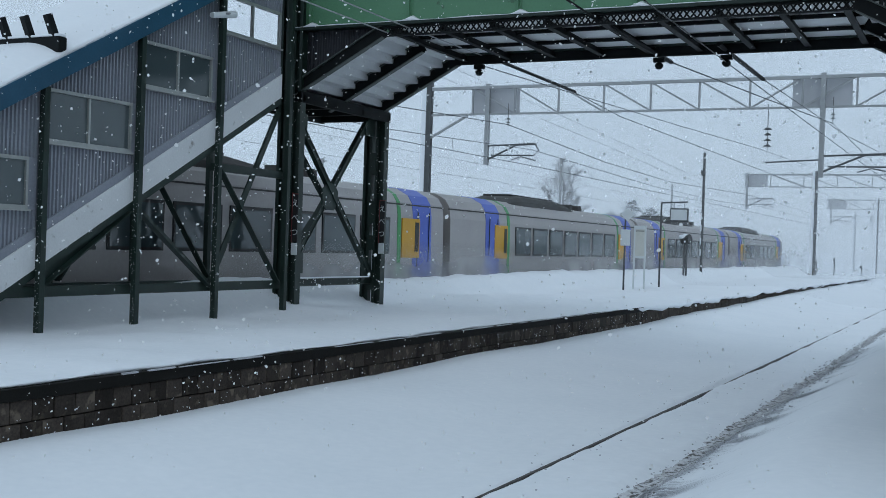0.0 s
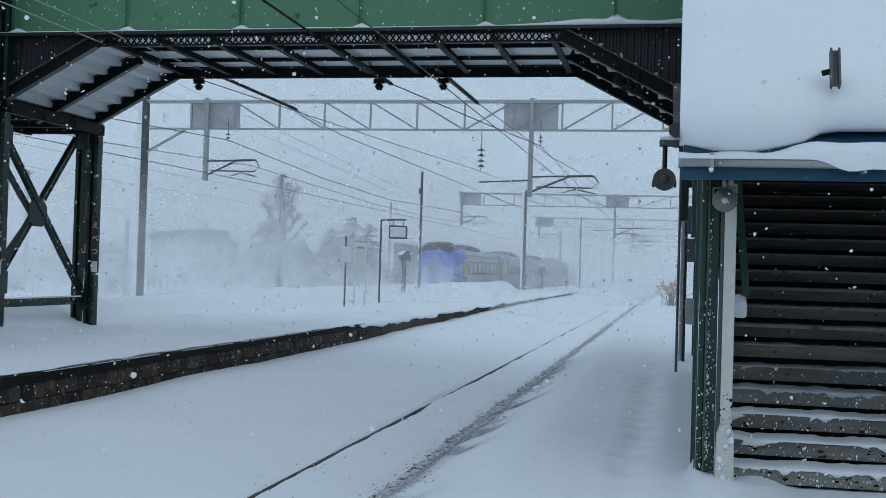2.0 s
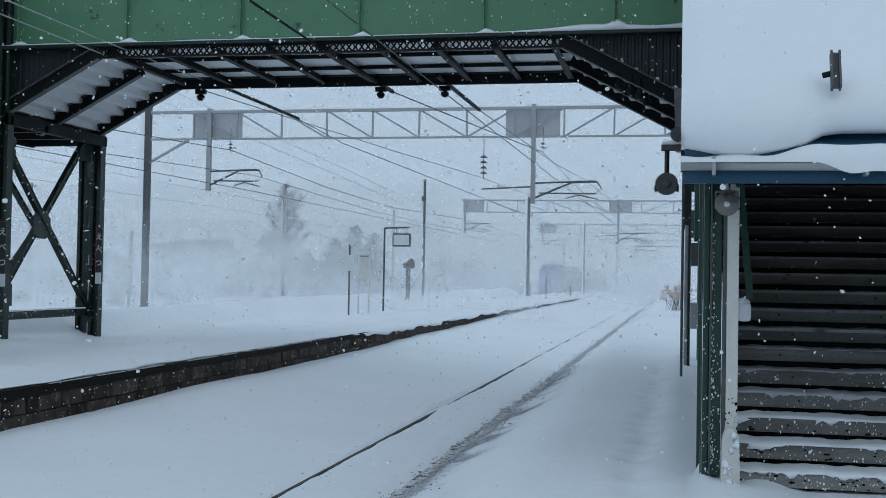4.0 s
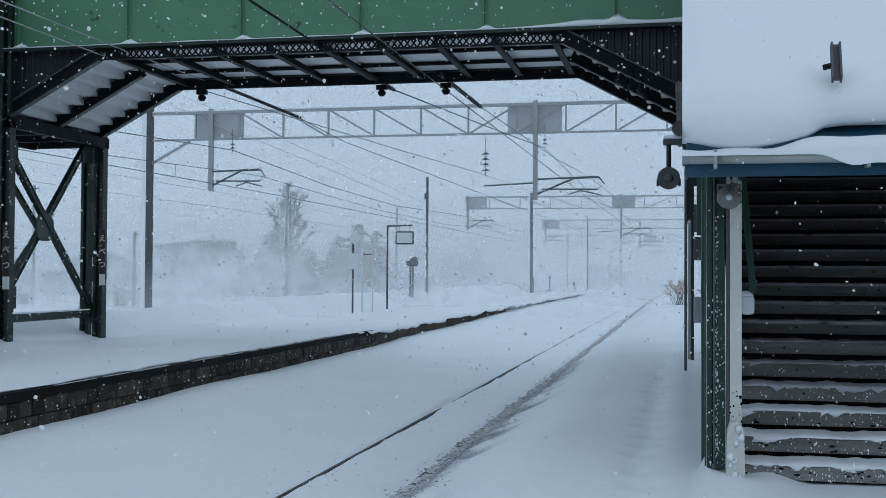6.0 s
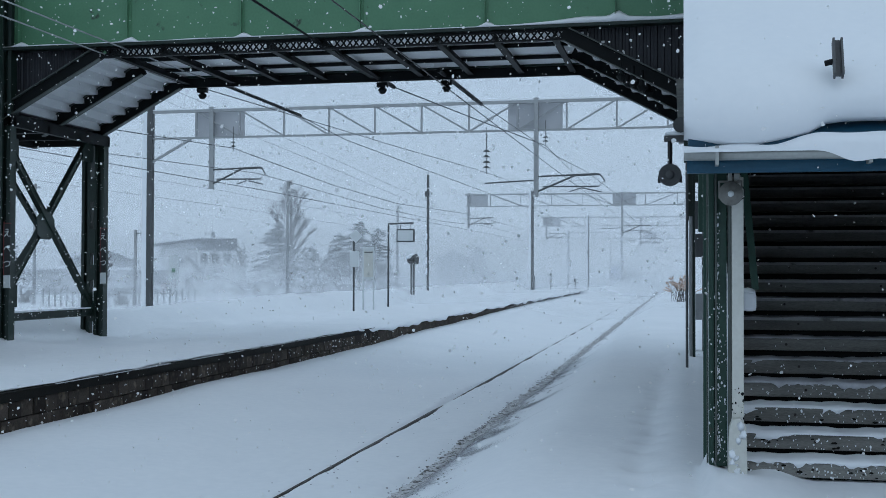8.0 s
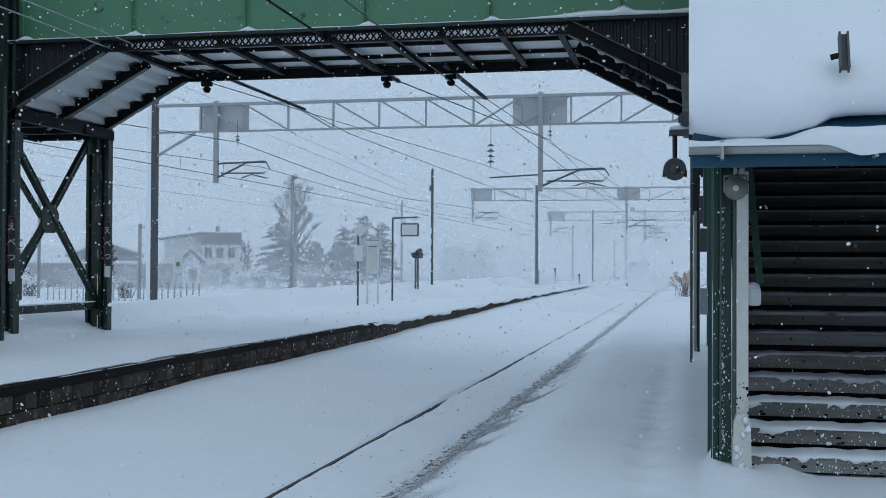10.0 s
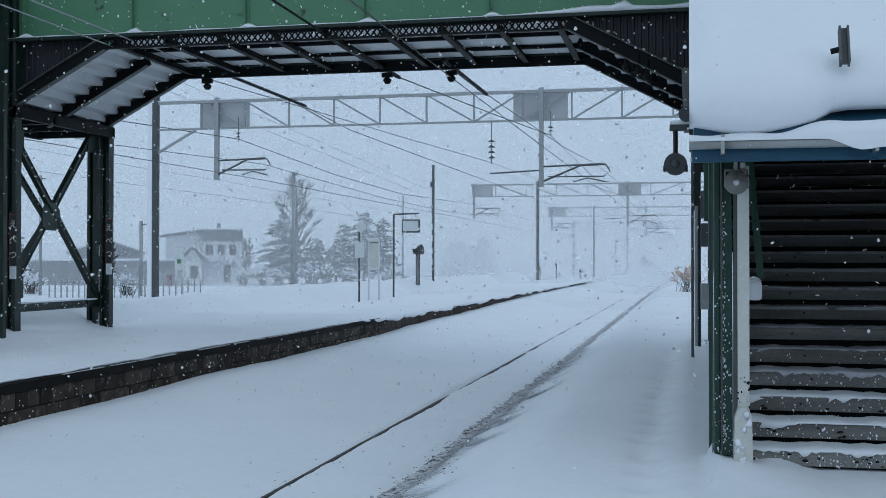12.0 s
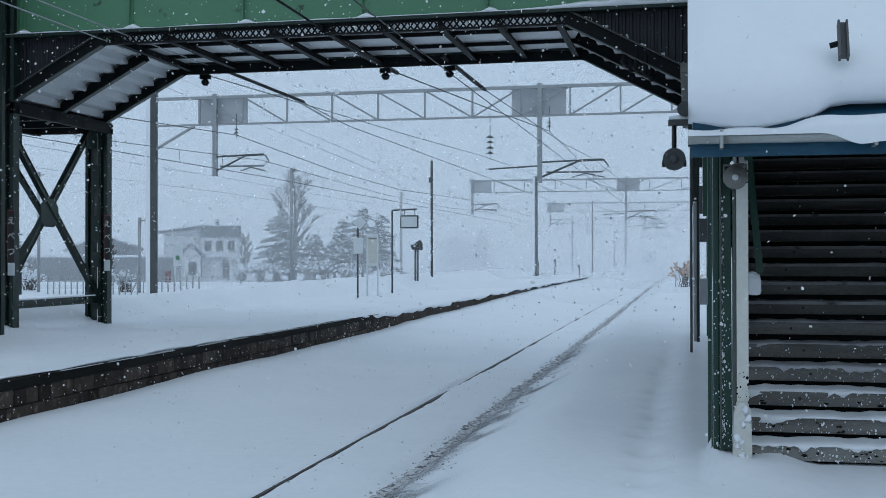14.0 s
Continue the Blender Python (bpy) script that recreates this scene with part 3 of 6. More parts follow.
def bridge_end(name, x_hi, x_lo, label):
    """The short flight at a bridge end, down to the landing, with its side sheeting."""
    t = thing(name, label, "stair", ((x_hi + x_lo) / 2, 21.4, 4.3))
    n, z_hi, z_lo = 7, 5.76, 4.56
    dx, dz = (x_lo - x_hi) / n, (z_lo - z_hi) / n
    for i in range(n):
        xa, xb = x_hi + dx * i, x_hi + dx * (i + 1)
        z = z_hi + dz * (i + 1)
        s = Shape().box(min(xa, xb), max(xa, xb), BY0 + 0.1, BY1 - 0.1, z + 0.12, z + 0.16)
        part("tread", s, STRINGER, t)
        part("riser", Shape().box(xb - 0.015, xb + 0.015, BY0 + 0.1, BY1 - 0.1, z + dz + 0.13, z + 0.13), STRINGER, t)
    for y in (BY0 + 0.02, 21.35, BY1 - 0.06):
        part("stringer", Shape().beam((x_hi - 0.1 * (1 if dx > 0 else -1), y, z_hi - 0.04), (x_lo, y, z_lo - 0.06), 0.06, 0.26), NEAR_BLACK, t)
        d = 0.1 * (1 if dx > 0 else -1)
        # paler colour puts the light caught by the flange edges into the paint
        part("stringer_flange", Shape().beam((x_hi - d, y - 0.03, z_hi - 0.18), (x_lo, y - 0.03, z_lo - 0.2), 0.13, 0.02).beam((x_hi - d, y - 0.03, z_hi + 0.09), (x_lo, y - 0.03, z_lo + 0.07), 0.13, 0.02), GREEN_STEEL, t, "flange coloured paler grey-green for the light on its edge")
    return t




# ---- the tower and the covered stair on the island platform ----
SX = -12.5                                   # near face of the covered stair


def rise(y):
    """Underside of the stair's pale stringer."""
    return 0.63 + (y - 11.65) * 0.535


def built_up_column(name, y, z0, z1, label, group):
    """Two steel channels tied by battens, with wind-packed snow along one edge."""
    c = thing(name, label, "steel column", (-12.95, y, z0), group)
    for x0, x1, foot in ((-12.91, -12.68, z0), (-13.22, -13.01, z0)):
        s = Shape().box(x0, x0 + 0.014, y - 0.10, y + 0.10, foot, z1).box(x1 - 0.014, x1, y - 0.10, y + 0.10, foot, z1).box(x0 + 0.014, x1 - 0.014, y - 0.03, y - 0.016, foot, z1)
        s.box(x0 + 0.014, x0 + 0.07, y - 0.10, y - 0.088, foot, z1).box(x1 - 0.07, x1 - 0.014, y - 0.10, y - 0.088, foot, z1)
        part("channel", s, GREEN_DARK, c)
    for z, h in ((0.42, 0.42), (1.35, 0.34), (1.95, 0.55), (3.1, 0.52), (4.3, 0.4), (5.2, 0.4), (6.1, 0.4)):
        if z + h < z1:
            b = part("batten", Shape().box(-13.05, -12.87, y - 0.115, y - 0.102, z, z + h, 0.003), GREEN_DARK, c)
            rv = Shape()
            for k in range(3):
                for x in (-13.03, -12.89):
                    rv.lump((x, y - 0.116, z + h * (0.2 + 0.3 * k)), 0.012, (1, 0.6, 1), 0)
            tagged(part("rivet_row", rv, GREEN_DARK, b), kind="stuff")
    part("packed_snow", Shape().box(-12.945, -12.915, y - 0.07, y + 0.03, 0.0, 1.9, 0.012), SNOW, c, "snow packed along the inner edge")
    tagged(part("snow_flecks", crust(-12.93, -12.66, y - 0.105, max(z0, 0), min(z1, 4.6), 90, int(y * 7)), SNOW, c), kind="stuff")
    return c


def brace(a, b, s=0.14, name="brace", label="dark green angle-steel brace of the stair tower", group="braces of the stair tower", up=(1, 0, 0)):
    a, b = Vector(a), Vector(b)
    sh = Shape().beam(a, b, s, 0.016, up)
    d = (b - a).normalized()
    side = d.cross(Vector(up)).normalized() * (s / 2)
    sh.beam(a + side, b + side, 0.016, 0.11, up).beam(a - side, b - side, 0.016, 0.05, up)
    t = solid(name, sh, GREEN_DARK, label, "steel brace", group)
    random.seed(int(abs(a.z * 91) + abs(b.y * 13)))
    fl = Shape()
    for k in range(26):
        p = a.lerp(b, random.random()) + side * random.uniform(-1, 1)
        fl.lump((p.x + 0.012, p.y, p.z), random.uniform(0.006, 0.02), (0.6, 1.4, 1), 0.4)
    tagged(part("snow_flecks", fl, SNOW, t), kind="stuff")
    return t


def lettering(text, x, y, z, size, material, parent, name="letter"):
    """One character as a thin mesh, facing the tracks."""
    cu = bpy.data.curves.new("letter", "FONT")
    cu.body, cu.size, cu.extrude, cu.align_x, cu.align_y = text, size, 0.002, "CENTER", "CENTER"
    tmp = new("letter_curve", cu)
    me = bpy.data.meshes.new_from_object(tmp.evaluated_get(bpy.context.evaluated_depsgraph_get()))
    bpy.data.objects.remove(tmp)
    me.transform(pose(x, y, z, 90, 0, 0))
    me.materials.clear()
    me.materials.append(material)
    ob = new(name, me)
    ob.parent = parent
    ob.matrix_parent_inverse = placed(parent).inverted()
    return ob


def station_plate(x, y, z, h, w=0.13):
    p = thing("station_name_plate", "narrow black station name plate with pale characters on a steel column", "sign", (x, y, z), "plates on the columns")
    part("plate", Shape().box(x - w / 2, x + w / 2, y - 0.02, y, z, z + h, 0.004), BLACK, p)
    part("border", Shape().box(x - w / 2 - 0.012, x - w / 2 + 0.002, y - 0.024, y - 0.002, z - 0.01, z + h + 0.03).box(x - w / 2, x + w / 2 + 0.01, y - 0.023, y - 0.002, z + h - 0.004, z + h + 0.01), RED_BOARD, p, "dull red rim")
    for i, ch in enumerate("えべつ"):
        lettering(ch, x, y - 0.022, z + h * (0.8 - 0.3 * i), 0.17, PALE, p)
    part("end_plate", Shape().box(x - w / 2, x + w / 2, y - 0.03, y, z - 0.26, z - 0.015, 0.004), PALE, p, "pale blank plate")


def tower():
    for y in (BY0, BY1):
        built_up_column("tower_column", y, -0.1, 7.5 if y == BY0 else 4.6, "dark green built-up steel column carrying the footbridge landing", "columns of the stair tower")
    brace((-12.93, 19.72, 4.12), (-12.93, 23.1, 0.75), 0.15)
    brace((-12.96, 22.95, 4.5), (-12.96, 19.72, 0.95), 0.15)
    brace((-13.14, 19.72, 3.85), (-13.02, 21.1, 2.45), 0.09, "stay", "slim green stay from the column to the brace crossing")
    brace((-13.14, 19.72, 1.0), (-13.02, 21.1, 2.4), 0.09, "stay", "slim green stay from the column to the brace crossing")
    brace((-12.96, BY0 + 0.1, 0.64), (-12.96, BY1 - 0.1, 0.64), 0.15)
    solid("tie_snow", Shape().box(-13.0, -12.9, 19.8, 23.0, 0.715, 0.745, 0.012), SNOW, "line of snow along the lower tie", "snow")
    solid("gusset", Shape().prism([(20.82, 2.3), (21.0, 2.2), (21.3, 2.2), (21.46, 2.34), (21.46, 2.62), (21.28, 2.78), (21.0, 2.78), (20.82, 2.64)], "x", -12.93, -12.9), GREEN_DARK, "bolted gusset plate at the crossing of two braces", "gusset plate", "gussets of the stair tower")
    for y, z in ((22.85, 0.85), (22.85, 4.2), (19.95, 3.95), (19.95, 1.05)):
        solid("gusset", Shape().prism([(y - 0.22, z - 0.22), (y + 0.22, z - 0.22), (y + 0.22, z + 0.22), (y - 0.1, z + 0.22), (y - 0.22, z + 0.1)], "x", -12.955, -12.925), GREEN_DARK, "bolted gusset plate at a brace end", "gusset plate", "gussets of the stair tower")
    land = thing("landing", "near-black steel landing on top of the stair tower", "landing", (-13.6, 21.4, 4.1))
    part("slab", Shape().box(-14.6, -12.7, BY0 - 0.05, BY1 + 0.05, 4.5, 4.6, 0.01), NEAR_BLACK, land)
    for y in (BY0, 20.8, 22.0, BY1):
        part("joist", Shape().box(-14.6, -12.65, y - 0.05, y + 0.05, 4.36, 4.5), NEAR_BLACK, land)
    for x in (-12.7, -14.5):
        part("edge_beam", Shape().box(x - 0.05, x + 0.05, BY0 - 0.1, BY1 + 0.1, 4.34, 4.56), NEAR_BLACK, land)
    # sheeting between the girder and the short flight
    for n, x0, x1, d in (("sheeting", -13.1, -10.85, 1), ("sheeting", -2.05, 0.3, -1)):
        def low(x, x0=x0, x1=x1, d=d):
            u = (x - x0) / (x1 - x0)
            return min(5.79, 4.62 + 1.2 * (u if d > 0 else 1 - u))
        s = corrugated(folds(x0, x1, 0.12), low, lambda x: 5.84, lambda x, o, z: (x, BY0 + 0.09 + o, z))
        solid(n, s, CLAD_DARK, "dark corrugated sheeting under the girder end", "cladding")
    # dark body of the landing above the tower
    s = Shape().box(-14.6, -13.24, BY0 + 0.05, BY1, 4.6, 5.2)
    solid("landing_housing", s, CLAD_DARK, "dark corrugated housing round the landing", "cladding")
    station_plate(-12.7, BY0 - 0.12, 1.48, 0.98)
    station_plate(-12.66, BY1 - 0.12, 1.53, 0.97)


def covered_stair():
    """The covered flight from the landing down to the island platform."""
    st = thing("covered_stair", "covered station stair, grey corrugated walls, blue eaves, snowy roof", "covered stair", (-13.3, 13, 0.1))
    y0, y1 = 6.5, 18.5
    back = SX - 1.75
    ztop = lambda y: 3.24 + (y - 11.55) * 0.535
    wins = [(10.28, 12.1, 1.9, 2.55), (12.42, 14.25, 2.9, 3.6), (14.53, 16.3, 4.0, 4.67), (16.65, 18.4, 5.28, 5.88)]
    # corrugated sheets, bay by bay
    bays = [(6.5, 8.2), (8.2, 10.2), (10.2, 12.3), (12.3, 14.4), (14.4, 16.5), (16.5, 18.5)]
    for a, b in bays:
        cut = [w for w in wins if a < (w[0] + w[1]) / 2 < b]
        us = folds(a, b, 0.074)
        lo, hi = (lambda y: rise(y) + 0.55), (lambda y: ztop(y) + 0.05)
        at = lambda y, o, z: (SX - 0.02 - 1.7 * o, y, z)
        if cut:
            z0, z1 = cut[0][2] - 0.06, cut[0][3] + 0.05
            for ya, yb in ((a, cut[0][0] - 0.04), (cut[0][1] + 0.04, b)):
                part("wall_strip", Shape().box(SX - 0.05, SX - 0.02, ya, yb, z0, z1), CLAD, st)
            part("wall_sheet", corrugated(us, lo, lambda y, z0=z0: max(z0, rise(y) + 0.56), at), CLAD, st, "grey-violet corrugated sheet")
            part("wall_sheet", corrugated(us, lambda y, z1=z1: z1, lambda y, z1=z1: max(z1 + 0.01, ztop(y) + 0.05), at), CLAD, st, "grey-violet corrugated sheet")
        else:
            part("wall_sheet", corrugated(us, lo, hi, at), CLAD, st, "grey-violet corrugated sheet")
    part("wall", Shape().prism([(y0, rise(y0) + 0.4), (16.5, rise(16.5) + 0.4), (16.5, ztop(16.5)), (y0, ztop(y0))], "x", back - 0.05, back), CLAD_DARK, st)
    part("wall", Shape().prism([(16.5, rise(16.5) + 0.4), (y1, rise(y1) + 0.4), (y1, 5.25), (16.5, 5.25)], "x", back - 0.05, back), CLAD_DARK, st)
    part("stringer", Shape().prism([(y0, rise(y0)), (y1, rise(y1)), (y1, rise(y1) + 0.45), (y0, rise(y0) + 0.45)], "x", SX - 0.03, SX + 0.03), STRINGER, st, "pale painted stair stringer")
    part("stringer", Shape().prism([(y0, rise(y0)), (y1, rise(y1)), (y1, rise(y1) + 0.45), (y0, rise(y0) + 0.45)], "x", back, back + 0.06), STRINGER, st)
    part("trim_band", Shape().prism([(y0, rise(y0) + 0.45), (y1, rise(y1) + 0.45), (y1, rise(y1) + 0.6), (y0, rise(y0) + 0.6)], "x", SX - 0.035, SX + 0.005), CLAD, st)
    part("lower_beam", Shape().prism([(y0, rise(y0) - 0.13), (y1, rise(y1) - 0.13), (y1, rise(y1)), (y0, rise(y0))], "x", SX - 0.1, SX + 0.02), GREEN_DARK, st)
    part("soffit", Shape().prism([(y0, rise(y0) + 0.05), (y1, rise(y1) + 0.05), (y1, rise(y1) + 0.12), (y0, rise(y0) + 0.12)], "x", back, SX - 0.03), SOFFIT, st)
    for i in range(40):
        y = y0 + i * 0.3
        part("tread", Shape().box(back + 0.06, SX - 0.06, y, y + 0.3, rise(y) + 0.28, rise(y) + 0.32), WOOD_DARK, st)
    for a, b, z0, z1 in wins:
        fr = Shape().box(SX - 0.05, SX + 0.015, a - 0.04, b + 0.04, z0 - 0.06, z0).box(SX - 0.05, SX + 0.015, a - 0.04, b + 0.04, z1, z1 + 0.05)
        for y in (a - 0.04, b, (a + b) / 2 - 0.02):
            fr.box(SX - 0.05, SX + 0.01, y, y + 0.04, z0, z1)
        w = part("window_frame", fr, ALU, st, "weathered aluminium window frame")
        part("window_sill", Shape().box(SX - 0.05, SX + 0.06, a - 0.06, b + 0.06, z0 - 0.085, z0 - 0.055), ALU, st, "sill with a line of snow")
        for ya, yb in ((a, (a + b) / 2 - 0.02), ((a + b) / 2 + 0.02, b)):
            if a < 16:
                part("pane", Shape().box(SX - 0.035, SX - 0.03, ya, yb, z0, z1), GLASS, w)
    fascia = [(y0, ztop(y0)), (y1, ztop(y1)), (y1, ztop(y1) + 0.32), (y0, ztop(y0) + 0.32)]
    part("fascia", Shape().prism(fascia, "x", SX + 0.16, SX + 0.2), BLUE, st, "blue eaves board with a few flakes stuck to it")
    part("roof", Shape().prism([(y0, ztop(y0) + 0.2), (y1, ztop(y1) + 0.2), (y1, ztop(y1) + 0.3), (y0, ztop(y0) + 0.3)], "x", back - 0.2, SX + 0.16), BLUE, st)
    # snow on the roof
    xs = list(np.arange(back - 0.22, SX + 0.2, 0.12)) + [SX + 0.17, SX + 0.2]
    ys = list(np.arange(y0, y1 + 0.01, 0.25))
    z = [[ztop(y) + 0.31 + (0.26 + ripple(x, y, 0.8, 0.05)) * (1 - max(0, (x - SX + 0.55) / 0.75) ** 2) for x in xs] for y in ys]
    part("roof_snow", Shape().grid(xs, ys, z), SNOW_ROOF, st, "thick smooth snow on the sloping roof", smooth=True)
    for y, n in ((12.35, 0), (14.4, 0), (16.5, 0), (10.2, 0), (8.2, 0), (18.7, 0)):
        foot = -0.15
        s = Shape().box(SX + 0.03, SX + 0.13, y - 0.055, y + 0.055, foot, ztop(y) - 0.02, 0.008)
        part("post", s, GREEN_DARK, st, "dark green steel post crusted with snow")
        part("post", Shape().box(back - 0.1, back, y - 0.055, y + 0.055, foot, ztop(y) - 0.02), GREEN_DARK, st)
        if 12 < y < 17:
            tagged(part("snow_crust", crust(SX + 0.03, SX + 0.13, y - 0.06, foot + 0.1, 3.6, 120, int(y * 10)), SNOW, st, "flecks of snow stuck to the post"), kind="stuff")
    s = Shape().box(SX - 0.12, SX - 0.02, 8, 18.9, 0.56, 0.72)
    part("tie_beam", s, GREEN_DARK, st)
    part("tie_beam", Shape().box(back, back + 0.1, 8, 23.2, 0.5, 0.66), GREEN_DARK, st)
    part("tie_beam", Shape().box(SX - 0.1, SX, 16.5, 18.8, 2.72, 2.86), GREEN_DARK, st)
    for a, b in (((SX - 0.05, 16.6, 2.8), (SX - 0.05, 18.6, 0.65)), ((SX - 0.05, 18.6, 4.0), (SX - 0.05, 16.6, 0.7)), ((SX - 0.05, 14.5, 1.9), (SX - 0.05, 16.4, 0.65)),
                 ((SX - 0.05, 12.45, 0.72), (SX - 0.05, 14.3, 1.9)), ((back, 14.5, 0.7), (back, 16.4, 3.0)), ((back, 12.4, 1.6), (back, 14.3, 0.7)), ((back, 16.6, 3.0), (back, 18.6, 0.7))):
        part("brace", Shape().angle(a, b, 0.13, 0.02), GREEN_DARK, st)
    # snow guards on the roof
    for k in range(5):
        x = SX - 0.05 - 0.47 * k
        part("guard_bracket", Shape().beam((x, 12.62, 4.42), (x - 0.04, 12.5, 4.74), 0.13, 0.09), NEAR_BLACK, st)
    part("guard_rail", Shape().box(SX - 2.1, SX + 0.1, 12.55, 12.72, 4.18, 4.42, 0.02), NEAR_BLACK, st, "dark wooden snow guard with snow along its top")
    part("guard_snow", Shape().box(SX - 2.1, SX + 0.1, 12.56, 12.7, 4.42, 4.46, 0.015), SNOW, st)
    lamp = thing("wall_lamp", "grey lamp on a short arm fixed to the stair wall", "lamp", (SX + 0.15, 16.45, 5.5))
    part("arm", Shape().tube([(SX, 16.5, 5.52), (SX + 0.3, 16.4, 5.5)], 0.02), GALV, lamp)
    part("head", Shape().tube([(SX + 0.14, 16.1, 5.42), (SX + 0.14, 16.75, 5.56)], [0.05, 0.07], 10), PALE, lamp)
    return st


# ---- the station stair ----
def station_stair():
    st = thing("station_stair", "covered timber station stair, lower steps dusted with snow", "stair", (1.5, 9, 0))
    xa, xb, n, yf, rr, run = 0.42, 2.75, 26, 8.7, 0.165, 0.29
    for k in range(n):
        y, z = yf + run * k, rr * (k + 1)
        thick = 0.108 + 0.012 * noise.noise((k * 3.7, 0, 0))
        plank = part("tread", Shape().box(xa, xb, y - 0.035, y + run - 0.01, z - thick, z, 0.009), WOOD_DARK, st, "thick worn plank tread")
        # near-black colour paints the shade in the gap under each plank
        part("riser", Shape().box(xa, xb, y + 0.05, y + 0.08, z - rr, z - thick + 0.002), NEAR_BLACK, st, "recessed riser coloured near-black for the shadow gap")
        if k < 10:
            for x in (xa + 0.5 + 0.07 * math.sin(k * 2.3), xa + 1.35, xa + 2.1):
                part("bolt", Shape().tube([(x, y - 0.036, z - 0.05), (x, y - 0.041, z - 0.05)], [0.012, 0.01], 8), RUST, plank)
        if k > 5:
            part("nosing", Shape().box(xa, xb, y - 0.042, y - 0.031, z - 0.02, z + 0.004), SOFFIT, st, "pale worn nosing edge")
        # snow blown on to the lower steps
        if k < 11:
            deep = (1 - k / 11) ** 0.8
            xs, vs = list(np.arange(xa, xb + 0.01, 0.03)), []
            for x in xs:
                h = max(0.003, 0.034 * deep * (0.8 + 0.5 * noise.noise((x * 2.2, k * 3.1, 0)) + 0.5 * noise.noise((x * 9, k * 3.1, 0))))
                # how far the snow reaches towards the edge, and how far it hangs over it
                lip = 0.035 + 0.02 * deep - (0.10 * (1 - deep) + 0.02) * max(0.0, 0.3 + noise.noise((x * 3.0, k * 7.7, 2)) + 0.6 * noise.noise((x * 11.0, k * 7.7, 2)))
                drop = 0.085 * deep * deep * max(0.0, 0.15 + 0.9 * noise.noise((x * 2.6, k * 5.3, 1)) + 0.8 * noise.noise((x * 14.0, k * 5.3, 1)))
                vs += [(x, y + run - 0.01, z + h), (x, y + 0.06 - lip * 0.2, z + h), (x, y - lip * 0.9, z + h * 0.6), (x, y - lip - 0.004, z + 0.002 - drop), (x, y - lip + 0.03, z - drop)]
            sh = Shape().add(vs, [(j * 5 + i, j * 5 + i + 1, (j + 1) * 5 + i + 1, (j + 1) * 5 + i) for j in range(len(xs) - 1) for i in range(4)])
            # grey tone from the fourth step up paints the dimness under the roof
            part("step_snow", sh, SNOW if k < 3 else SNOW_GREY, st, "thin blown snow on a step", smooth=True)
    for k in range(5):
        y = yf + run * k
        flecks = crust(xa, xb, y - 0.038, rr * k + 0.06, rr * (k + 1), 170 - 30 * k, 40 + k)
        tagged(part("plank_snow", flecks, SNOW, st, "snow spattered on a plank edge"), kind="stuff")
    random.seed(8)
    grit = Shape()
    for i in range(70):
        x, k = random.uniform(xa, xb), random.choice((0, 0, 0, 1, 1, 2))
        grit.lump((x, yf + run * k - 0.045, rr * (k + 1) - random.uniform(0.02, 0.1)), random.uniform(0.004, 0.012), (1.8, 0.4, 0.8), 0.5)
    tagged(part("grit", grit, CAP, st, "dark wet grit and chips on the lowest planks"), kind="stuff")
    part("landing", Shape().box(-0.1, xb, yf + run * n, BY1, 4.15, 4.29), WOOD_DARK, st)
    roof = lambda y: 2.34 + (y - 8.0) * 0.56
    ye = 18.2
    # unseen right-hand wall, added to close the stairwell and keep it dark
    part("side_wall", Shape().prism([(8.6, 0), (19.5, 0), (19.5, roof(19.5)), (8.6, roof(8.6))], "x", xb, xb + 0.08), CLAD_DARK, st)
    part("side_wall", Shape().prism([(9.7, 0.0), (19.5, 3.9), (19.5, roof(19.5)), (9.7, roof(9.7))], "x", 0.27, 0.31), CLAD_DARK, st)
    # unseen end wall, added to shut out light at the top
    part("closing_wall", Shape().box(0.3, xb, 23.0, 23.1, 4.2, 9), CLAD_DARK, st)
    # ceiling colour is near-black to hold the shade under the roof
    part("ceiling", Shape().prism([(8.0, roof(8.0)), (19.6, roof(19.6)), (19.6, roof(19.6) + 0.06), (8.0, roof(8.0) + 0.06)], "x", 0.1, xb + 0.2), CLAD_DARK, st, "roof underside coloured near-black for the stairwell's shade")
    part("fascia", Shape().box(0.02, xb + 0.3, 7.93, 7.97, 2.235, 2.335, 0.004), BLUE, st, "blue eaves board")
    part("side_fascia", Shape().prism([(7.95, 2.25), (19.6, 2.25 + 11.65 * 0.56), (19.6, 2.42 + 11.65 * 0.56), (7.95, 2.42)], "x", 0.03, 0.07), BLUE, st)
    part("gutter", Shape().tube([(0.0, 7.86, 2.36), (xb + 0.3, 7.86, 2.35)], 0.045, 12), ALU, st, "grey round eaves gutter under snow", smooth=True)
    for x in (0.22, 1.2, 2.2):
        part("gutter_bracket", Shape().box(x - 0.012, x + 0.012, 7.80, 7.93, 2.28, 2.41, 0.003), ALU, st)
    part("roof", Shape().prism([(7.9, 2.40), (19.6, 2.40 + 11.7 * 0.56), (19.6, 2.47 + 11.7 * 0.56), (7.9, 2.47)], "x", 0.03, xb + 0.3), BLUE, st, "blue metal roof edge")
    # the thick roof snow, bulging over the eaves
    xs = [0.0, 0.015, 0.05, 0.12] + list(np.arange(0.22, xb + 0.31, 0.12))
    rows = []
    prof = [(0.0, 0.0), (-0.10, 0.02), (-0.16, 0.12), (-0.13, 0.27), (-0.02, 0.42), (0.25, 0.58), (0.6, 0.80), (1.2, 1.16)]
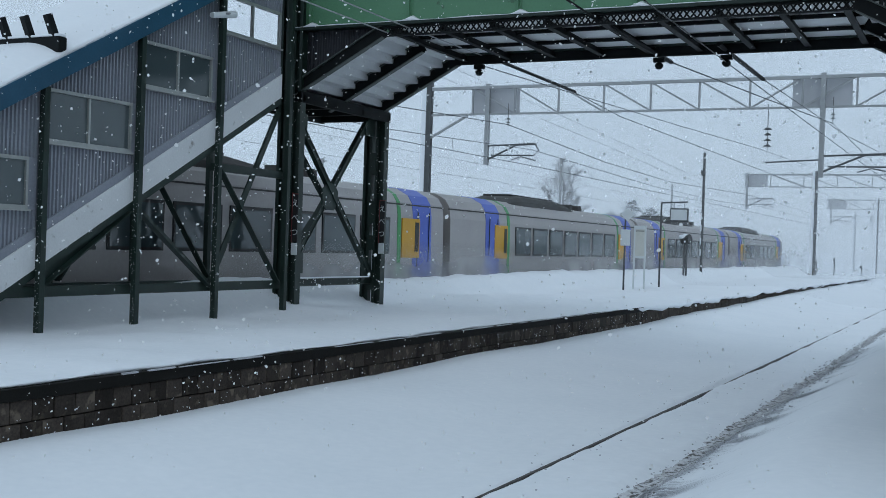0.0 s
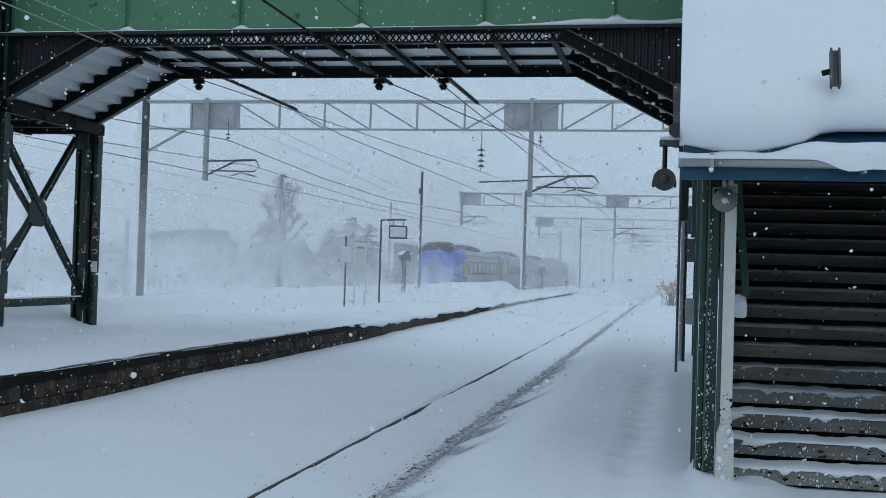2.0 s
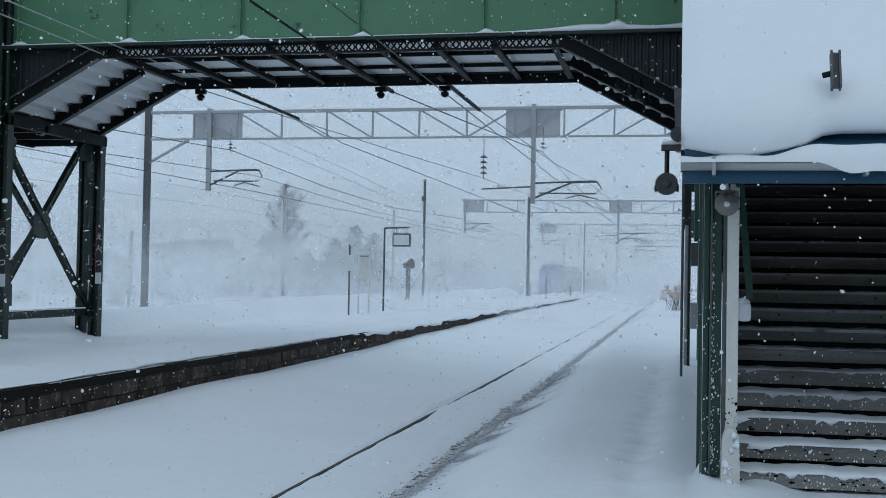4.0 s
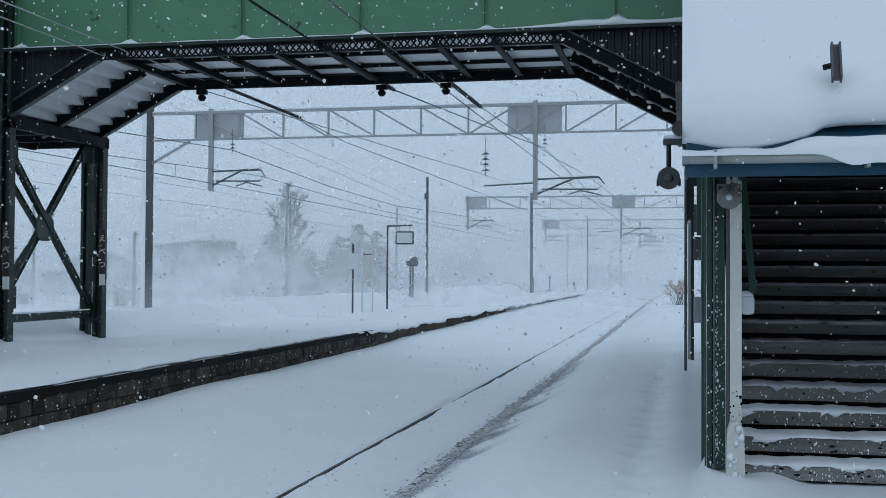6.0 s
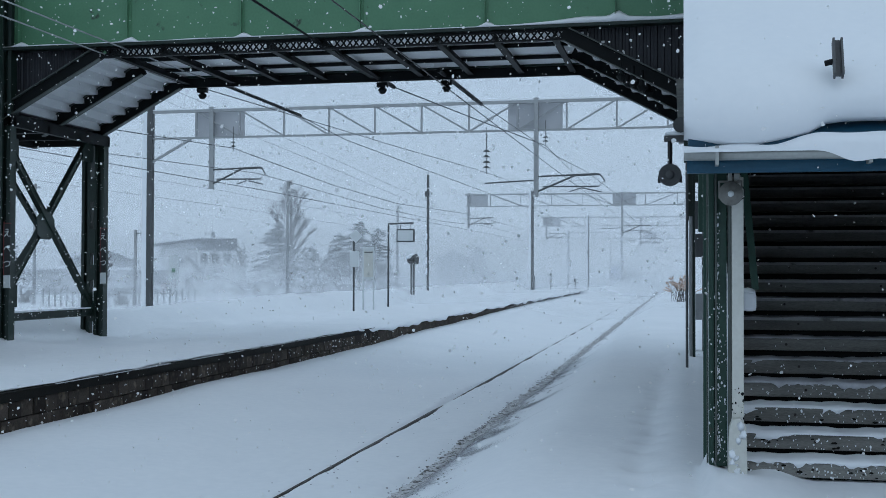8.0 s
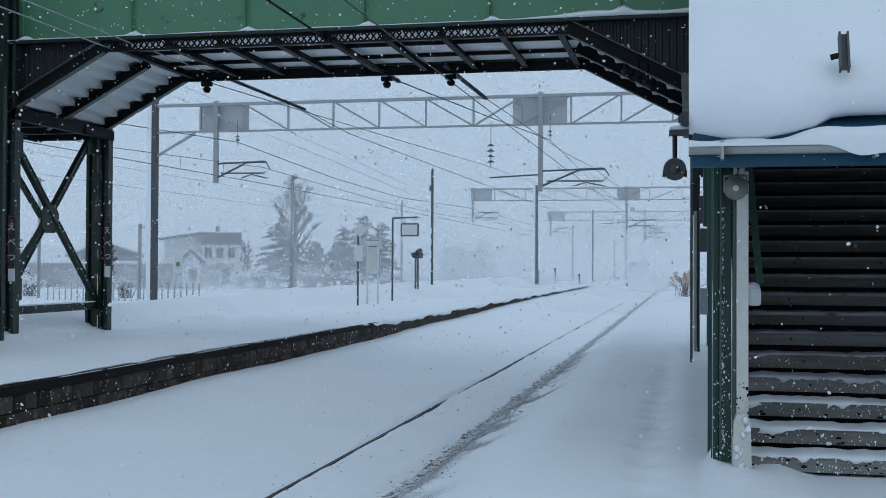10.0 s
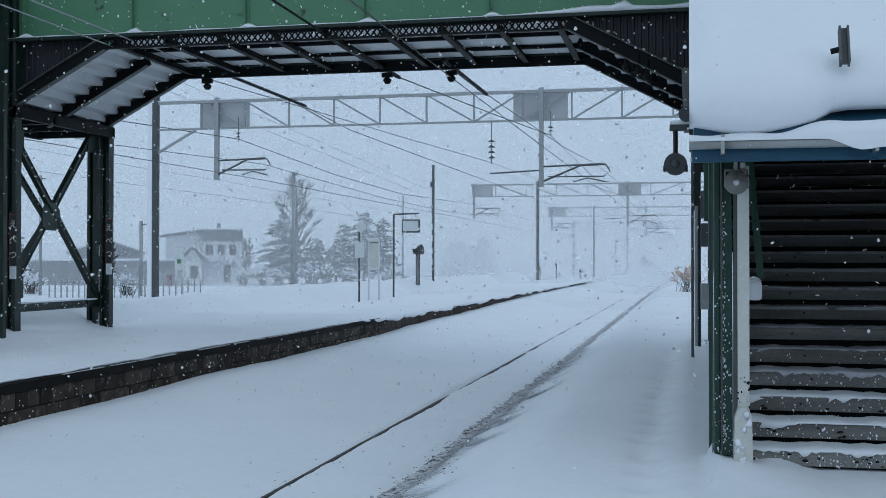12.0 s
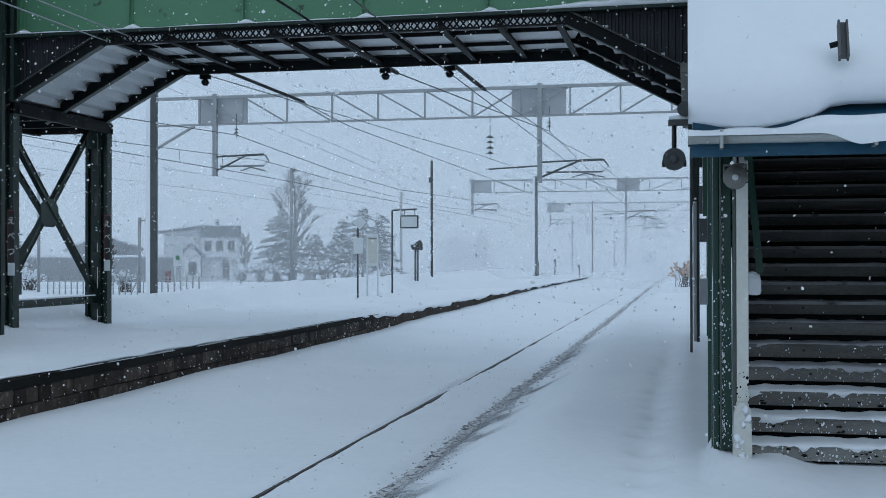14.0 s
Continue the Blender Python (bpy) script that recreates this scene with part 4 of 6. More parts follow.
    for x in xs:
        dip = -0.07 * math.exp(-((x - 0.38) / 0.30) ** 2) + 0.10 * smoothstep(0.75, 1.0, x)
        push = -0.05 * math.exp(-((x - 0.35) / 0.3) ** 2) + 0.08 * smoothstep(0.72, 0.98, x) + ripple(x, 2, 2.0, 0.03)
        trim = 0.06 * (1 - smoothstep(0, 0.12, x))
        rows.append([(x, 7.95 + a + push, 2.48 + b + dip * (1 - min(1, b / 0.5)) - (trim if 0.3 < b else 0)) for a, b in prof]
                    + [(x, y, 2.48 + (y - 7.95) * 0.56 + 0.50 + ripple(x, y, 0.7, 0.05) - trim) for y in np.arange(9.6, 19.7, 0.5)])
    n2 = len(rows[0])
    s = Shape().add([v for r in rows for v in r], [(j * n2 + i, j * n2 + i + 1, (j + 1) * n2 + i + 1, (j + 1) * n2 + i) for j in range(len(rows) - 1) for i in range(n2 - 1)])
    edge = rows[0]
    s.add([v for v in edge] + [(0.0, v[1] + 0.02, 2.47 + max(0, (v[1] - 7.9)) * 0.56) for v in edge], [(i, i + 1, n2 + i + 1, n2 + i) for i in range(n2 - 1)])
    part("roof_snow", s, SNOW_ROOF, st, "thick smooth snow bulging over the eaves", smooth=True)
    # snow lying in the gutter
    xs = list(np.arange(0.0, xb + 0.3, 0.05))
    vs = []
    for x in xs:
        h = 0.02 + 0.016 * noise.noise((x * 4, 0, 9)) + 0.07 * smoothstep(0.5, 0.95, x) + 0.04 * noise.noise((x * 3, 4, 0)) * smoothstep(0.5, 0.8, x)
        lo = 0.02 + 0.09 * smoothstep(0.85, 1.15, x) * (0.7 + 0.5 * noise.noise((x * 3.3, 1, 1)))
        vs += [(x, 7.93, 2.40 + h), (x, 7.84, 2.395 + h), (x, 7.79, 2.38 + h * 0.3), (x, 7.795, 2.385 - lo)]
    s = Shape().add(vs, [(j * 4 + i, j * 4 + i + 1, (j + 1) * 4 + i + 1, (j + 1) * 4 + i) for j in range(len(xs) - 1) for i in range(3)])
    part("gutter_snow", s, SNOW_ROOF, st, "snow heaped on the gutter", smooth=True)
    gx, gy = 1.005, 8.04
    lo, hi = Vector((gx, 7.84, 2.86)), Vector((gx + 0.012, 8.02, 3.13))
    web = Shape().beam(lo, hi, 0.04, 0.012, (0, 1, 0))
    for d in (-0.026, 0.026):
        web.beam(lo + Vector((d, -0.01, 0)), hi + Vector((d, -0.01, 0)), 0.014, 0.06, (0, 1, 0))
    part("guard_bracket", web, GALV_DARK, st, "steel snow-guard bracket sticking out of the snow")
    part("guard_stub", Shape().tube([(gx, 7.93, 2.98), (gx - 0.075, 7.95, 2.965)], 0.02), NEAR_BLACK, st)
    # entrance frame: green boards, a white post on a worn plinth, the green handrail
    part("frame_post", Shape().box(0.345, 0.43, 8.58, 8.68, 0.4, 2.26, 0.006), WHITE_PAINT, st, "white-painted post with chipped foot")
    part("frame_post", Shape().box(0.318, 0.344, 8.60, 8.70, 0.3, 2.28, 0.004), GREEN_STEEL, st, "grey-green edge strip")
    part("frame_post", Shape().box(0.235, 0.312, 8.66, 8.78, 0.12, 2.3, 0.006), POST_GREEN, st, "green timber post")
    part("frame_post", Shape().box(0.226, 0.240, 8.62, 8.70, 0.15, 2.3, 0.003), GREEN_STEEL, st, "paler green edge bead")
    part("frame_post", Shape().box(0.18, 0.222, 8.70, 8.80, 0.0, 2.34, 0.005), POST_GREEN, st, "green timber post")
    part("frame_post", Shape().box(0.168, 0.178, 8.82, 8.86, 0.0, 2.4, 0.002), GREEN_STEEL, st)
    part("frame_post", Shape().box(0.19, 0.25, 8.9, 9.0, 0.0, 2.6, 0.006), GREEN_DARK, st)
    part("frame_post", Shape().box(0.2, 0.26, 9.6, 9.7, 0.0, 3.1), GREEN_DARK, st)
    part("frame_post", Shape().box(0.12, 0.19, 9.8, 9.9, 1.9, 3.3, 0.006), POST_GREEN, st)
    part("frame_post", Shape().box(0.15, 0.185, 9.2, 9.3, 0.0, 2.7, 0.004), POST_GREEN, st)
    tagged(part("snow_flecks", crust(0.232, 0.262, 8.655, 0.2, 2.0, 190, 3), SNOW, st), kind="stuff")
    tagged(part("snow_flecks", crust(0.18, 0.31, 8.655, 0.15, 1.4, 70, 4), SNOW, st), kind="stuff")
    part("plinth", Shape().prism([(0.312, 0.04), (0.448, 0.04), (0.44, 0.44), (0.40, 0.50), (0.345, 0.49), (0.322, 0.42)], "y", 8.46, 8.62), WHITE_PAINT, st, "short worn plinth smeared with snow")
    part("plinth_foot", Shape().box(0.325, 0.46, 8.40, 8.60, -0.08, 0.035, 0.012), STONE, st, "rough grey footing stone")
    random.seed(19)
    sm = Shape()
    for i in range(14):
        sm.lump((random.uniform(0.33, 0.435), 8.459, random.uniform(0.05, 0.46)), random.uniform(0.006, 0.02), (1.6, 0.07, 1.8), 0.6)
    for i in range(14):
        sm.lump((random.uniform(0.32, 0.45), random.uniform(8.40, 8.46), 0.035), random.uniform(0.01, 0.022), (1.2, 1, 0.5), 0.4)
    part("plinth_snow", sm, SNOW, st, "snow packed on the plinth", smooth=True)
    tagged(part("paint_chips", crust(0.345, 0.43, 8.577, 0.40, 0.72, 30, 12), NEAR_BLACK, st, "chipped dark patches at the post foot"), kind="stuff")
    part("raking_board", Shape().beam((0.462, 9.5, 2.6), (0.555, 9.32, 1.42), 0.055, 0.03, (0, 1, 0)), POST_GREEN, st, "green raking board beside the steps")
    sm = Shape().box(0.455, 0.56, 9.22, 9.42, 1.25, 1.40, 0.03).lump((0.50, 9.3, 1.40), 0.06, (0.9, 1.2, 0.6), 0.15, 2)
    part("handrail_snow", sm, SNOW, st, "lump of snow on the handrail end", smooth=True)
    return st


def horn(x, y, z, r, label):
    """A round horn loudspeaker facing the tracks."""
    h = thing("loudspeaker", label, "loudspeaker", (x, y, z), "horn loudspeakers")
    pts = [(x, y + 0.16, z), (x, y + 0.10, z), (x, y + 0.02, z), (x, y - 0.03, z)]
    part("horn", Shape().tube(pts, [r * 0.35, r * 0.5, r * 0.95, r], 20), BLACK, h, smooth=True)
    part("rim", Shape().tube([(x, y - 0.03, z), (x, y - 0.045, z)], [r * 1.03, r * 0.98], 20), GALV_DARK, h)
    part("centre", Shape().lump((x, y - 0.05, z), r * 0.42, (1, 0.4, 1), 0.0, 2), GALV_DARK, h, smooth=True)
    for k in range(6):
        a = k * math.pi / 3
        part("rib", Shape().beam((x + math.cos(a) * r * 0.4, y - 0.047, z + math.sin(a) * r * 0.4), (x + math.cos(a) * r * 0.98, y - 0.047, z + math.sin(a) * r * 0.98), 0.008, 0.008, (0, 1, 0)), GALV_DARK, h)
    return h


def station_fittings():
    h = horn(-0.14, 12.0, 2.57, 0.115, "black round horn loudspeaker hanging from a bracket")
    part("stem", Shape().tube([(-0.14, 12.0, 2.66), (-0.14, 12.0, 2.93)], 0.025), BLACK, h)
    part("bracket", Shape().box(-0.2, 0.1, 11.95, 12.05, 2.92, 2.98, 0.006), GALV_DARK, h, "bracket with snow on top")
    part("ear", Shape().box(-0.265, -0.235, 11.97, 12.03, 2.49, 2.56, 0.006), BLACK, h)
    part("ear", Shape().box(-0.045, -0.015, 11.97, 12.03, 2.49, 2.56, 0.006), BLACK, h)
    part("snow_cap", Shape().lump((-0.05, 12.0, 3.0), 0.1, (1.5, 0.6, 0.35), 0.15, 2), SNOW, h, smooth=True)
    part("mount", Shape().box(0.0, 0.1, 11.96, 12.06, 2.7, 4.5, 0.005), GREEN_DARK, h)
    for z0, z1, m in ((2.36, 2.87, GALV_DARK), (1.84, 2.27, GALV_DARK), (0.69, 1.17, GALV)):
        solid("junction_box", Shape().box(0.2, 0.365, 21.25, 21.40, z0, z1, 0.02), m, "small grey cable box fixed to the steel column", "cable box", "cable boxes")
    solid("drain_pipe", Shape().tube([(0.05, 18.6, -0.15), (0.05, 18.6, 4.4)], 0.022), GALV_DARK, "thin grey drain pipe beside the column", "pipe")
    fl = thing("flood_lamp", "small grey floodlight above the eaves", "lamp", (-0.02, 12.1, 3.05))
    part("head", Shape().tube([(-0.03, 11.9, 3.08), (-0.03, 12.1, 3.1)], [0.08, 0.04], 12), GALV_DARK, fl)
    part("arm", Shape().tube([(-0.03, 12.1, 3.1), (0.06, 12.1, 2.98)], 0.015), GALV_DARK, fl)
    l2 = thing("loudspeaker", "small weathered beige horn loudspeaker on the stair's green post", "loudspeaker", (0.335, 8.55, 2.13), "horn loudspeakers")
    rim = [(0.335, y, 2.13) for y in (8.58, 8.55, 8.52, 8.49, 8.475, 8.48, 8.51, 8.54)]
    part("horn", Shape().tube(rim, [0.03, 0.04, 0.06, 0.085, 0.088, 0.08, 0.05, 0.03], 24), HORN, l2, smooth=True)
    part("centre", Shape().lump((0.335, 8.495, 2.13), 0.028, (1, 1.2, 1), 0, 2), PALE, l2, smooth=True)
    part("yoke", Shape().box(0.25, 0.262, 8.52, 8.56, 2.1, 2.22, 0.003).box(0.408, 0.42, 8.52, 8.56, 2.1, 2.22, 0.003).box(0.25, 0.42, 8.52, 8.56, 2.215, 2.23, 0.003), HORN, l2)
    part("bracket", Shape().box(0.32, 0.345, 8.5, 8.58, 2.23, 2.29, 0.004).box(0.36, 0.40, 8.5, 8.58, 2.235, 2.28, 0.004), ALU, l2)
    part("cable", Shape().tube([(0.41, 8.53, 2.2), (0.435, 8.53, 2.16), (0.43, 8.54, 2.1), (0.40, 8.56, 2.09)], 0.005, 6), BLACK, l2)
    for y in (21.5, BY1):
        c = thing("tower_column", "dark green steel column under the bridge end beside the station stair", "steel column", (0.28, y, -0.1), "columns of the station side")
        for x in (0.185, 0.385):
            part("channel", Shape().box(x - 0.024, x + 0.024, y - 0.09, y + 0.09, -0.15, 4.2, 0.004), GREEN_DARK, c)
        part("stiffener", Shape().box(0.06, 0.165, y - 0.06, y + 0.06, 2.6, 4.2, 0.004), GREEN_DARK, c)
        part("batten", Shape().box(0.205, 0.365, y - 0.09, y - 0.078, 3.35, 3.7), GREEN_DARK, c)
        part("cover_strip", Shape().box(0.10, 0.16, y - 0.05, y + 0.05, -0.15, 2.6, 0.012), GALV, c, "frosted grey cover strip")
    # unseen wall and canopy, added to close the back and block some light
    s = thing("station_building", "unseen stand-in wall and canopy added behind the viewpoint", "station building", (0, -6, 0), kind="structure")
    part("wall", Shape().box(-1.2, 14, -7.2, -7.0, -0.1, 4.2), HOUSE_WALL, s)
    part("canopy", Shape().box(0.6, 14, -7.0, -3.4, 3.3, 3.5), HOUSE_DARK, s)
    part("canopy_post", Shape().box(0.9, 1.05, -3.7, -3.55, -0.1, 3.3), GREEN_DARK, s)


# ---- the express ----
def profile(w=1.4, top=3.18, low=0.0):
    half = [(w, low), (w + 0.02, 0.9), (w, 2.35), (w * 0.965, 2.7), (w * 0.86, 2.93), (w * 0.6, top - 0.06), (w * 0.25, top)]
    return half + [(-x, z) for x, z in reversed(half)]


def rings(sections):
    """A hull through outlines of equal length; sections: (y, outline)."""
    s, n = Shape(), len(sections[0][1])
    vs = [(x, y, z) for y, o in sections for x, z in o]
    fs = [(j * n + i, j * n + (i + 1) % n, (j + 1) * n + (i + 1) % n, (j + 1) * n + i) for j in range(len(sections) - 1) for i in range(n)]
    return s.add(vs, fs + [tuple(range(n - 1, -1, -1)), tuple(range((len(sections) - 1) * n, len(sections) * n))])


def rail_car(length, cab, bays, windows, label):
    """One car; y runs towards the front. bays: (kind, y0, y1); windows: (y0, y1)."""
    c = thing("rail_car", label, "train car", (0, 0, 0), "cars of the express")
    y0 = 6.2 if cab else 0.25
    y1 = length - 0.25
    part("body", rings([(y0, profile()), (y1, profile())]), TRAIN_GREY, c)
    part("underframe", Shape().box(-1.25, 1.25, 1.5, length - 1, -0.45, 0.02), TRAIN_DARK, c)
    for y in (3.2, 5.4, length - 5.4, length - 3.2):
        for x in (-0.55, 0.55):
            part("wheel", Shape().tube([(x - 0.06, y, -0.3), (x + 0.06, y, -0.3)], 0.42, 20), RUST, c)
    part("gangway", Shape().box(-0.6, 0.6, length - 0.26, length + 0.26, 0.1, 2.5, 0.04), BLACK, c)
    part("skirt_band", Shape().box(1.40, 1.424, y0, y1, 0.35, 0.42), TRAIN_DARK, c)
    part("gutter", Shape().box(1.31, 1.375, y0, y1, 2.62, 2.66), TRAIN_DARK, c)
    for a, b in windows:
        fr = Shape().box(1.395, 1.43, a - 0.07, b + 0.07, 1.22, 2.24, 0.01)
        w = part("window", fr, BLACK, c, "dark rubber window surround")
        part("pane", Shape().box(1.428, 1.436, a, b, 1.29, 2.17), GLASS, w)
    for k, a, b in bays:
        if k == "blue":
            part("door_bay", rings([(a, profile(1.412, 3.19)), (b, profile(1.412, 3.19))]), TRAIN_BLUE, c, "blue door bay")
            for y in (a + 0.28, b - 0.18):
                part("door_edge", Shape().box(1.425, 1.44, y - 0.02, y + 0.02, 0.1, 2.45), BLACK, c)
        if k == "yellow":
            part("yellow_panel", Shape().box(1.40, 1.441, a, b, 1.12, 2.25, 0.006), TRAIN_YELLOW, c, "yellow panel")
            part("door_window", Shape().box(1.44, 1.447, a + 0.72 * (b - a), b - 0.06, 1.3, 2.15, 0.004), BLACK, c)
        if k == "green":
            part("green_band", rings([(a, profile(1.41, 3.188)), (b, profile(1.41, 3.188))]), TRAIN_GREEN, c, "green band")
    hump = [(1.02, 2.98), (0.98, 3.2), (0.82, 3.36), (0.5, 3.44), (-0.5, 3.44), (-0.82, 3.36), (-0.98, 3.2), (-1.02, 2.98)]
    h0, h1 = (8.0, 15.2) if cab else (6.0, 13.2)
    low = [(x * 0.95, 3.0 + (z - 3.0) * 0.3) for x, z in hump]
    part("roof_unit", rings([(h0, low), (h0 + 0.5, [(x * 0.98, 3.0 + (z - 3.0) * 0.7) for x, z in hump]), (h0 + 1.2, hump), (h1 - 1.8, hump), (h1 - 0.7, [(x * 0.98, 3.0 + (z - 3.0) * 0.7) for x, z in hump]), (h1, low)]), TRAIN_DARK, c, "dark louvred roof unit")
    for i in range(8):
        y = h0 + 1.0 + i * 0.6
        part("louvre", Shape().box(-0.5, 0.6, y, y + 0.3, 3.36, 3.465, 0.02), BLACK, c)
    for y in (h1 + 1.2, h1 + 2.4):
        part("roof_vent", Shape().box(-0.3, 0.3, y, y + 0.4, 3.1, 3.42, 0.03), TRAIN_DARK, c)
    if cab:
        secs = [(y, [(x * k, lift + z * tall) for x, z in profile()]) for y, k, lift, tall in
                ((1.1, 0.55, 0.1, 0.80), (1.22, 0.72, 0.05, 0.86), (1.55, 0.87, 0, 0.92), (2.1, 0.96, 0, 0.97), (2.8, 1, 0, 1), (6.2, 1, 0, 1))]
        nose = part("cab", rings(secs), TRAIN_BLUE, c, "blue cab end streaked with snow", smooth=False)
        dome = []
        for y, w, t in ((1.35, 0.85, 2.66), (1.6, 1.02, 3.05), (2.0, 1.12, 3.36), (2.7, 1.16, 3.55), (3.4, 1.15, 3.5), (4.1, 1.05, 3.3), (4.8, 0.9, 3.1)):
            dome.append((y, [(w, 2.6), (w * 0.97, 2.6 + (t - 2.6) * 0.6), (w * 0.72, t - 0.04), (0, t), (-w * 0.72, t - 0.04), (-w * 0.97, 2.6 + (t - 2.6) * 0.6), (-w, 2.6)]))
        part("cockpit", rings(dome), DARK_GLASS, c, "dark raised cockpit glazing", smooth=True)
        part("cockpit_pillar", Shape().beam((1.15, 2.5, 2.75), (0.93, 2.6, 3.46), 0.05, 0.09), TRAIN_DARK, c)
        part("side_panel", rings([(3.5, [(1.2, 2.7), (1.12, 3.1), (-1.12, 3.1), (-1.2, 2.7)]), (5.6, [(1.28, 2.7), (0.9, 3.16), (-0.9, 3.16), (-1.28, 2.7)])]), TRAIN_BLUE, c)
        part("end_door", Shape().box(-0.42, 0.42, 1.04, 1.2, 0.4, 2.35, 0.03), TRAIN_BLUE, c)
        part("end_window", Shape().box(-0.26, 0.26, 1.025, 1.04, 1.35, 2.15, 0.006), GLASS, c)
        for x in (-0.5, 0.5):
            part("hand_rail", Shape().tube([(x, 1.02, 0.5), (x, 1.02, 2.1)], 0.025), PALE, c)
            part("tail_lamp", Shape().lump((x * 1.5, 1.14, 1.0), 0.09, (1, 0.5, 1), 0, 2), PALE, c)
        random.seed(14)
        sp = Shape()
        for i in range(60):
            sp.lump((1.405, random.uniform(2.9, 5.0), random.uniform(0.15, 2.3)), random.uniform(0.015, 0.05), (0.25, 1.2, 1), 0.4)
        for i in range(70):
            sp.lump((random.uniform(-0.75, 0.75), 1.085, random.uniform(0.2, 2.1)), random.uniform(0.02, 0.07), (1.1, 0.3, 1), 0.4)
        tagged(part("snow_spatter", sp, SNOW, c, "snow spattered over the blue end"), kind="stuff")
        part("cockpit_frame", Shape().beam((1.17, 1.75, 2.65), (1.17, 4.2, 2.72), 0.05, 0.08).beam((1.17, 3.0, 2.7), (1.05, 3.7, 3.3), 0.05, 0.06), TRAIN_DARK, c)
        part("cab_interior", Shape().box(1.1, 1.165, 3.0, 3.6, 2.78, 2.95, 0.01), PALE, c, "pale cab fitting behind the side glass")
        part("snow_smear", Shape().lump((0.45, 1.1, 0.75), 0.22, (1.4, 0.18, 0.5), 0.3, 2).lump((-0.2, 1.06, 0.6), 0.16, (1.6, 0.2, 0.5), 0.3, 2), SNOW, c, "snow packed on the end")
        for i, (a, b) in enumerate(((3.35, 3.47), (3.62, 3.74), (3.9, 4.02), (4.1, 4.16))):
            part("emblem_bar", Shape().beam((1.418, a + 0.05, 1.62), (1.418, a - 0.02, 1.98), 0.01, 0.09, (1, 0, 0)), PALE, c)
        part("emblem_line", Shape().box(1.412, 1.424, 3.2, 4.9, 1.5, 1.56), TRAIN_YELLOW, c)
    return c


TRAIN_X, SPEED, TAIL = -16.42, 34.0, 7.7


def train():
    cars = []
    tail_bays = [("yellow", 5.15, 6.1), ("green", 6.13, 6.4), ("green", 20.55, 20.75), ("yellow", 20.8, 21.9), ("blue", 21.5, 22.7)]
    cars.append((0.0, rail_car(23.8, True, tail_bays, [(7.0 + i * 1.92, 8.5 + i * 1.92) for i in range(7)],
                               "grey and blue express car with a raised cab at its tail")))
    bays = [("blue", 3.0, 4.15), ("yellow", 3.75, 4.85), ("green", 4.87, 5.1), ("green", 17.8, 18.0), ("yellow", 18.05, 19.15), ("blue", 18.8, 20.0)]
    mid = rail_car(21.2, False, bays, [(5.7 + i * 1.72, 7.05 + i * 1.72) for i in range(7)], "grey stainless express car with blue and yellow door bays")
    cars.append((23.8, mid))
    for i in (1, 2):
        cars.append((23.8 + 21.2 * i, copy_thing(mid, pose(0, 0, 0))))
    return cars


